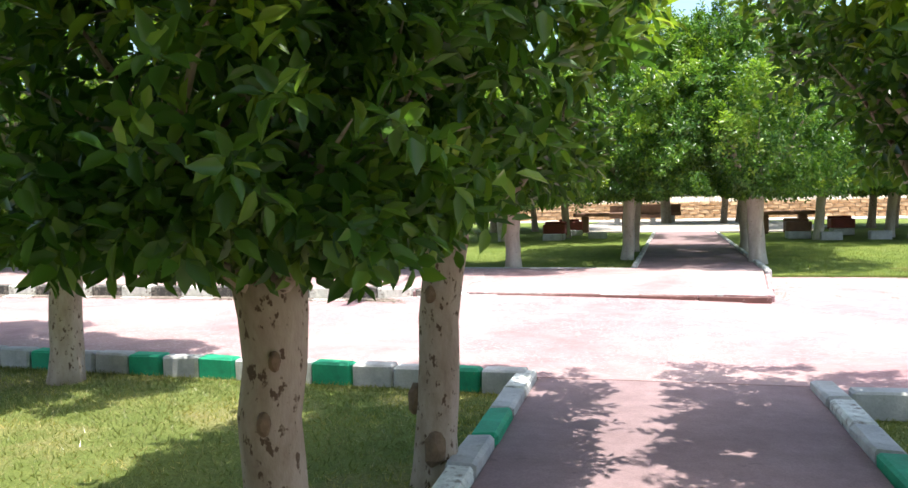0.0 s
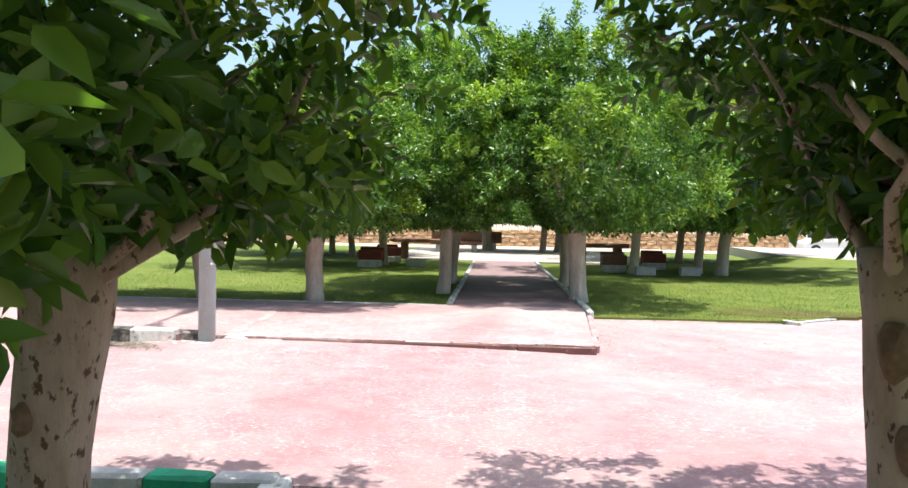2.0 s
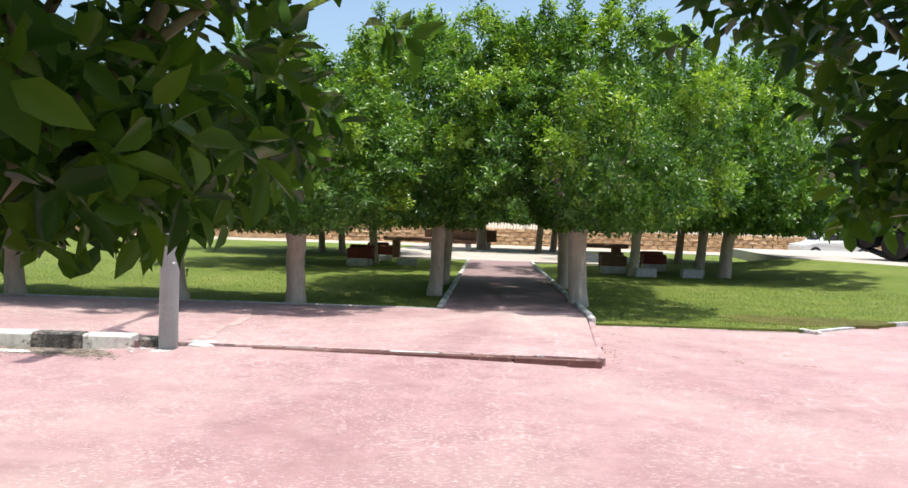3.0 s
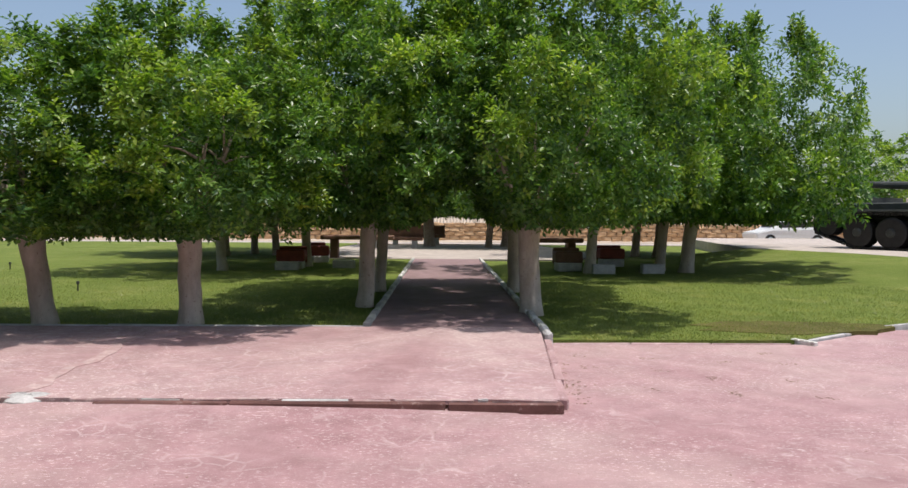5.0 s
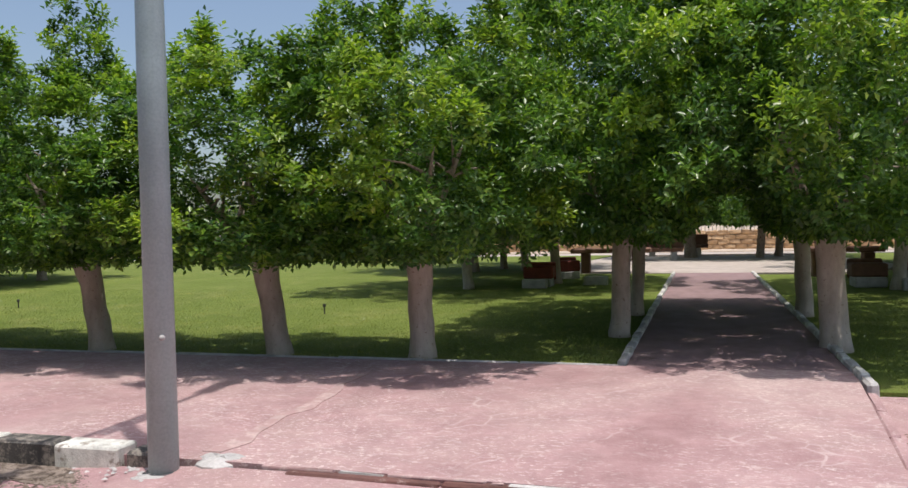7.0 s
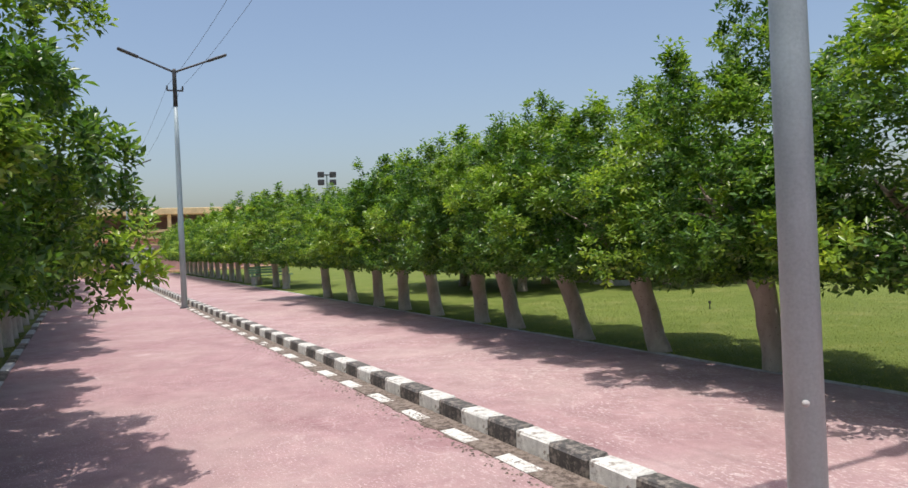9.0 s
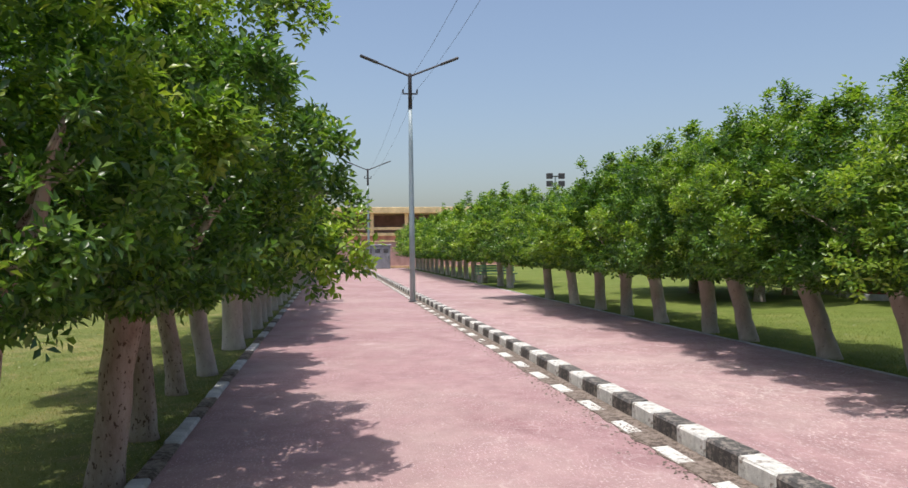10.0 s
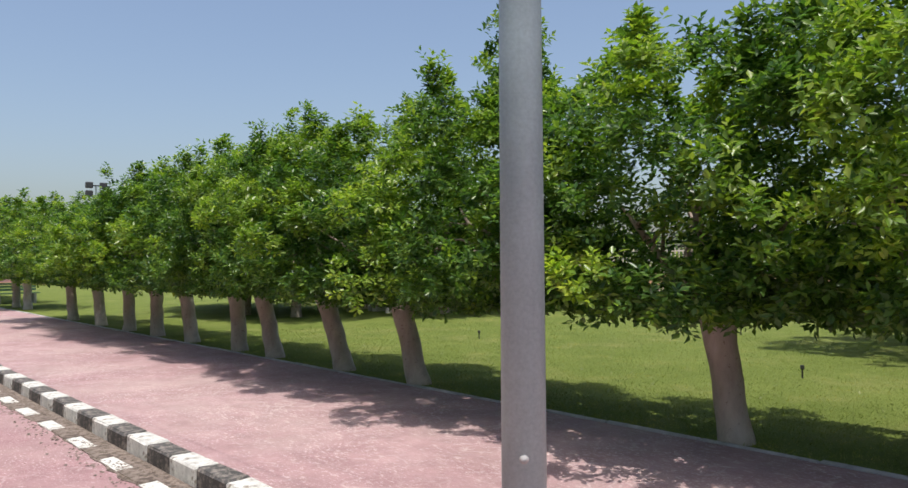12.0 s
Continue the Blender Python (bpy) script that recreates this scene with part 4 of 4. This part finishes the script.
# ---- seating ----
def seat(x, y, rz=0, mat=None):
    s = thing("garden_chair", "red painted concrete garden chair on a pale block", "chair", (x, y, PAVE_Z), "chairs in the grove", rz=rz)
    part("block", boxes((-0.3, -0.3, -0.05, 0.3, 0.3, 0.16), bevel=0.02), M_GREYK, s, "whitewashed foot block")
    part("seat", boxes((-0.34, -0.2, 0.16, 0.34, 0.26, 0.44), bevel=0.03), mat or M_SEAT, s)
    part("backrest", boxes((-0.34, 0.26, 0.1, 0.34, 0.34, 0.52), bevel=0.03), mat or M_SEAT, s)
    return s


def table(x, y, rz=0, ln=2.2):
    s = thing("concrete_table", "long brown painted concrete table with block legs", "table", (x, y, PAVE_Z), "tables in the grove", rz=rz)
    part("tabletop", boxes((-ln / 2, -0.35, 0.55, ln / 2, 0.35, 0.68), bevel=0.025), M_BROWN, s)
    for sx in (-1, 1):
        part("leg", boxes((sx * ln * 0.32 - 0.12, -0.22, -0.05, sx * ln * 0.32 + 0.12, 0.22, 0.55), bevel=0.02), M_BROWN, s)


def bench(x, y, rz=0, ln=2.2):
    s = thing("concrete_bench", "low brown concrete bench with backrest", "bench", (x, y, PAVE_Z), "benches in the grove", rz=rz)
    part("seat", boxes((-ln / 2, -0.25, 0.3, ln / 2, 0.25, 0.44), bevel=0.02), M_BROWN, s)
    part("backrest", boxes((-ln / 2, 0.25, 0.3, ln / 2, 0.35, 0.85), bevel=0.02), M_BROWN, s)
    for sx in (-1, 1):
        part("foot", boxes((sx * ln * 0.35 - 0.12, -0.2, -0.05, sx * ln * 0.35 + 0.12, 0.2, 0.3), bevel=0.02), M_GREYK, s)


seat(-3.55, 9.95)
seat(-3.3, 12.6, 20)
table(-2.3, 14.6)
bench(-1.4, 21.8, 0, 2.2)
bench(-0.6, 25.6, 0, 2.6)
seat(4.85, 12.0)
seat(-20.9, 8.4, 30)
seat(-22.2, 8.6, -20)
table(-22.0, 10.2, 10)
seat(-23.6, 8.9, 10)
seat(3.3, 10.1, 0, M_BROWN)
table(3.4, 13.3, 0, 1.8)
for x, y in ((3.98, 9.2), (5.22, 9.35), (-3.56, 9.4), (-2.3, 10.3)):
    tagged(part("foot_block", boxes((x - 0.27, y - 0.13, -0.05, x + 0.27, y + 0.13, 0.27), bevel=0.02), M_GREYK), "low whitewashed concrete block on the lawn edge", "block", "whitewashed blocks")


def slat_bench(x, y, rz):
    b = thing("park_bench", "pale green slatted park bench on the lawn edge", "bench", (x, y, LAWN_Z), rz=rz)
    for sx in (-0.8, 0.8):
        part("leg", boxes((sx - 0.05, -0.25, -0.05, sx + 0.05, 0.25, 0.4), (sx - 0.05, 0.2, 0.4, sx + 0.05, 0.27, 0.85), bevel=0.01), M_GREYK, b)
    for k in range(4):
        part("slat", boxes((-1.0, -0.24 + 0.12 * k, 0.4, 1.0, -0.15 + 0.12 * k, 0.44), bevel=0.006), M_BENCH, b)
    for k in range(3):
        part("slat", boxes((-1.0, 0.17, 0.52 + 0.12 * k, 1.0, 0.2, 0.61 + 0.12 * k), bevel=0.006), M_BENCH, b)


slat_bench(-37.2, 1.0, 100)


# ---- lawn sprinklers ----
def sprinkler(x, y):
    s = thing("sprinkler", "small dark pop-up lawn sprinkler", "sprinkler", (x, y, LAWN_Z), "lawn sprinklers")
    part("riser", tube([(0, 0, -0.05), (0, 0, 0.12)], [0.012, 0.012], 8), M_DARKPOLE, s)
    part("head", tube([(0, 0, 0.11), (0, 0, 0.13), (0, 0, 0.17)], [0.015, 0.028, 0.024], 8), M_DARKPOLE, s)


for x, y in ((-6.15, 4.05), (-13.0, 4.6), (-3.4, 10.5), (-9.8, 9.0)):
    sprinkler(x, y)


# ---- armoured vehicle on display ----
def tank(x, y, z, rz):
    t = thing("display_tank", "old dark olive battle tank on display", "tank", (x, y, z), rz=rz)
    # front points to -x
    hull = [(-3.0, 0.75), (-2.4, 1.25), (2.4, 1.3), (3.0, 0.9), (2.7, 0.5), (-2.6, 0.45)]
    bm = bmesh.new()
    f = bm.faces.new([bm.verts.new((px, -1.0, pz)) for px, pz in hull])
    r = bmesh.ops.extrude_face_region(bm, geom=[f])
    for v in r["geom"]:
        if isinstance(v, bmesh.types.BMVert):
            v.co.y = 1.0
    bmesh.ops.recalc_face_normals(bm, faces=bm.faces[:])
    bmesh.ops.bevel(bm, geom=bm.edges[:], offset=0.03, segments=1, affect="EDGES")
    part("hull", bm, M_TANK, t)
    for s in (-1, 1):
        part("mudguard", boxes((-3.1, min(s * 1.0, s * 1.6), 1.0, 3.0, max(s * 1.0, s * 1.6), 1.06), bevel=0.01), M_TANK, t)
        part("stowage_box", boxes((-0.4, min(s * 1.05, s * 1.5), 1.06, 1.0, max(s * 1.05, s * 1.5), 1.3), bevel=0.02), M_TANK, t)
        part("fuel_drum", tube([(1.3, s * 1.3, 1.28), (2.5, s * 1.3, 1.28)], [0.2, 0.2], 14), M_TANKL, t)
        # track loop of links
        pts = []
        for k in range(15):
            a = math.pi / 2 + math.pi * k / 14
            pts.append((-2.72 + 0.36 * math.cos(a), 0.62 + 0.34 * math.sin(a)))
        low = [(-1.9, 0.03), (1.9, 0.03)]
        back = [(2.65 + 0.33 * math.cos(a), 0.6 + 0.34 * math.sin(a)) for a in [-math.pi / 2 + math.pi * k / 12 for k in range(13)]]
        loop = pts[:11] + low + back[2:]
        dense = []
        for i, p in enumerate(loop):
            q = loop[(i + 1) % len(loop)]
            d = math.hypot(q[0] - p[0], q[1] - p[1])
            n = max(1, int(d / 0.15))
            for j in range(n):
                dense.append((p[0] + (q[0] - p[0]) * j / n, p[1] + (q[1] - p[1]) * j / n, math.atan2(q[1] - p[1], q[0] - p[0])))
        bm = bmesh.new()
        for px, pz, an in dense:
            box(bm, -0.065, min(s * 1.05, s * 1.55), -0.03, 0.065, max(s * 1.05, s * 1.55), 0.03, 0, Matrix.Translation((px, 0, pz)) @ Euler((0, -an, 0)).to_matrix().to_4x4())
        part("track", bm, M_TRACK, t, "dark linked steel track")
        for wx in (-1.85, -0.95, -0.05, 0.85, 1.75):
            wh = part("road_wheel", tube([(wx, s * 1.08, 0.45), (wx, s * 1.1, 0.45), (wx, s * 1.5, 0.45), (wx, s * 1.52, 0.45)], [0.36, 0.41, 0.41, 0.36], 24), M_TRACK, t)
            part("hub", tube([(wx, s * 1.5, 0.45), (wx, s * 1.58, 0.45)], [0.14, 0.09], 12), M_TANK, wh)
        part("sprocket", tube([(2.65, s * 1.1, 0.6), (2.65, s * 1.5, 0.6)], [0.27, 0.27], 16), M_TRACK, t)
        part("idler", tube([(-2.7, s * 1.1, 0.62), (-2.7, s * 1.5, 0.62)], [0.27, 0.27], 16), M_TRACK, t)
    part("turret", tube([(0.3, 0, 1.25), (0.3, 0, 1.45), (0.3, 0, 1.8), (0.3, 0, 2.05), (0.3, 0, 2.12)], [1.0, 1.12, 1.0, 0.72, 0.3], 14), M_TANKL, t, "blue-grey cast turret", smooth=True)
    part("mantlet", boxes((-1.05, -0.35, 1.5, -0.7, 0.35, 1.9), bevel=0.08), M_TANK, t)
    part("gun_barrel", tube([(-0.8, 0, 1.72), (-2.2, 0, 1.78), (-5.3, 0, 1.9)], [0.12, 0.1, 0.07], 14), M_TANK, t)
    part("hatch", tube([(0.5, 0.35, 2.02), (0.5, 0.35, 2.3), (0.5, 0.35, 2.36)], [0.34, 0.34, 0.2], 16), M_TANK, t)
    part("hatch", tube([(0.4, -0.45, 2.0), (0.4, -0.45, 2.2), (0.4, -0.45, 2.24)], [0.3, 0.3, 0.2], 16), M_TANK, t)
    part("headlight", tube([(-2.5, -0.7, 1.25), (-2.68, -0.7, 1.25)], [0.09, 0.11], 12), M_TANKL, t)
    part("splash_board", boxes((-2.0, -0.95, 1.24, -1.95, 0.95, 1.42)), M_TANK, t)
    return t


slab("tank_plinth", [(10.2, 15.6), (12.0, 12.3), (12.6, 9), (15, 5.2), (34, 5.2), (34, 30), (12, 27)], 0.42, M_PALE, "pale concrete plinth under the tank", "plinth", 0.6)
bank = [(7.2, 15.9), (7.6, 10.5), (8.6, 6.2), (10.5, 3.3), (15, 5.2), (12.6, 9), (12.0, 12.3), (10.2, 15.6)]
bm = bmesh.new()
vs = [bm.verts.new((x, y, LAWN_Z - 0.033 if i < 4 else 0.418)) for i, (x, y) in enumerate(bank)]
for i in range(3):
    bm.faces.new((vs[i], vs[i + 1], vs[6 - i], vs[7 - i]))
bmesh.ops.recalc_face_normals(bm, faces=bm.faces[:])
if bm.faces[:][0].normal.z < 0:
    bmesh.ops.reverse_faces(bm, faces=bm.faces[:])
tagged(part("lawn_bank", bm, M_LAWN), "gently rising green lawn before the plinth", "lawn", kind="structure")
tank(16.4, 14.4, 0.42, -60).scale = (1.2, 1.2, 1.2)


# ---- far right: car, house, planting ----
def car(x, y, rz):
    c = thing("parked_car", "white saloon car parked behind the lawn", "car", (x, y, -0.1), rz=rz)
    prof = [(-2.1, 0.35), (-2.15, 0.7), (-1.3, 0.88), (-0.6, 1.4), (0.8, 1.42), (1.5, 0.95), (2.1, 0.88), (2.15, 0.4)]
    bm = bmesh.new()
    f = bm.faces.new([bm.verts.new((px, -0.82, pz)) for px, pz in prof])
    r = bmesh.ops.extrude_face_region(bm, geom=[f])
    for v in r["geom"]:
        if isinstance(v, bmesh.types.BMVert):
            v.co.y = 0.82
    for v in bm.verts:
        if v.co.z > 1.2:
            v.co.y *= 0.8
    bmesh.ops.recalc_face_normals(bm, faces=bm.faces[:])
    bmesh.ops.bevel(bm, geom=bm.edges[:], offset=0.06, segments=2, affect="EDGES")
    part("body", bm, M_CARW, c, smooth=False)
    for s in (-1, 1):
        part("side_window", boxes((-0.85, s * 0.78 - 0.02, 0.95, 1.1, s * 0.78 + 0.02, 1.28), bevel=0.01), M_GLASS, c)
        for wx in (-1.35, 1.3):
            wh = part("wheel", tube([(wx, s * 0.66, 0.31), (wx, s * 0.86, 0.31)], [0.31, 0.31], 18), M_TRACK, c)
            part("rim", tube([(wx, s * 0.84, 0.31), (wx, s * 0.87, 0.31)], [0.19, 0.17], 12), M_POLE, wh)
    part("windscreen", boxes((-1.15, -0.6, 0.98, -0.8, 0.6, 1.3), bevel=0.05), M_GLASS, c)


car(19.5, 32.5, 4)


def house():
    h = thing("apartment_house", "red-brown rendered house with stepped flat roof", "house", (76.5, 78, 2.7))
    part("wall", boxes((-12, 0, -3.0, 14, 12, 10.5)), M_BRICKR, h)
    part("upper_wall", boxes((-6, 1, 10.5, 14, 12, 14.0)), M_BRICKR, h)
    part("roof", boxes((-12.3, -0.3, 10.5, 14.3, 12.3, 10.9)), M_WALLP, h)
    part("upper_roof", boxes((-6.3, 0.7, 14, 14.3, 12.3, 14.5)), M_WALLP, h)
    for zz in (1.2, 4.6, 8.0):
        part("band", boxes((-12.15, -0.15, zz + 2.0, 14.15, 0.05, zz + 2.3)), M_WALLP, h)
        for xx in (-9.5, -5.5, -1.5, 2.5, 6.5, 10.5):
            w = part("window", boxes((xx, -0.12, zz, xx + 1.5, 0.06, zz + 1.6), bevel=0.02), M_FENCE, h)
            part("pane", boxes((xx + 0.12, -0.16, zz + 0.12, xx + 1.38, -0.11, zz + 1.48)), M_GLASS, w)
    for xx in (-3.5, 1.5, 6.5, 10.5):
        w = part("window", boxes((xx, 0.88, 11.5, xx + 1.4, 1.06, 13.0), bevel=0.02), M_FENCE, h)
        part("pane", boxes((xx + 0.12, 0.84, 11.62, xx + 1.28, 0.89, 12.88)), M_GLASS, w)


house()
for i, (x, y, s, h) in enumerate([(30, 44, 2.2, 2.0), (36, 46, 2.4, 2.2), (24, 45, 1.6, 1.4), (44, 50, 2.6, 2.2), (52, 52, 2.4, 2.0)]):
    tree(x, y, -0.25, 500 + i, h, 0.22, (0, 0), "broad green tree beyond the stone wall", "trees beyond the wall", CROWN_LO, (s, s, s * 0.8))
for i in range(26):
    x = -70 + i * 3.6
    if -14 < x < 22:
        continue
    tree(x, 44 + (i % 3), -0.25, 530 + i, 1.2, 0.2, (0, 0), "broad green tree beyond the stone wall", "trees beyond the wall", CROWN_LO, (1.7, 1.5, 0.9))


# ---- grass ----
def grass(name, label, areas, seed, mat, size):
    rg = np.random.default_rng(seed)
    Ps = []
    for x0, y0, x1, y1, z, n in areas:
        q = rg.uniform((x0, y0, z - 0.005), (x1, y1, z), (n, 3))
        f = rg.random(n) ** 1.7
        q[:, 1] = y0 + (y1 - y0) * f if y0 > -5 else y1 - (y1 - y0) * f
        Ps.append(q)
    P = np.concatenate(Ps)
    edge = np.interp(P[:, 0], [1.0, 3.8, 5.5, 15.0], [-0.80, -0.78, 0.40, 5.22]) + rg.normal(size=len(P)) * 0.015
    P = P[(P[:, 1] > edge) | (P[:, 0] < 1.0) | (P[:, 1] < -5)]
    n = len(P)
    D = rg.normal(size=(n, 3)) * 0.9 + np.array([0, 0, 0.9])
    D[:, 2] = np.abs(D[:, 2])
    D /= np.linalg.norm(D, axis=1)[:, None]
    S = np.cross(D, rg.normal(size=(n, 3)))
    S /= np.linalg.norm(S, axis=1)[:, None]
    L = rg.uniform(0.5, 1.3, n)[:, None] * size
    V = np.stack([P - S * L * 0.09, P + S * L * 0.09, P + D * L], 1).reshape(-1, 3)
    F = np.arange(3 * n).reshape(-1, 3)
    tagged(new(name, raw_mesh(name, V, F, mat)), label, "grass", kind="stuff")


grass("grass_far", "short bright green lawn grass", [(-18, 0.0, -1.1, 9, LAWN_Z, 70000), (1.3, -0.98, 4.8, 8, LAWN_Z - 0.035, 35000), (4.8, -0.5, 11, 9, LAWN_Z - 0.035, 55000)], 7, M_GRASS, 0.036)
grass("grass_near", "sparse short dry lawn grass under the trees", [(-7, -12.5, -1.75, NEAR_Y - 0.16, NEAR_Z, 45000), (0.5, -11, 2.5, NEAR_Y - 0.16, NEAR_Z, 12000), (-22, -12.5, -7, NEAR_Y - 0.16, NEAR_Z, 30000)], 8, M_DRYGRASS, 0.04)
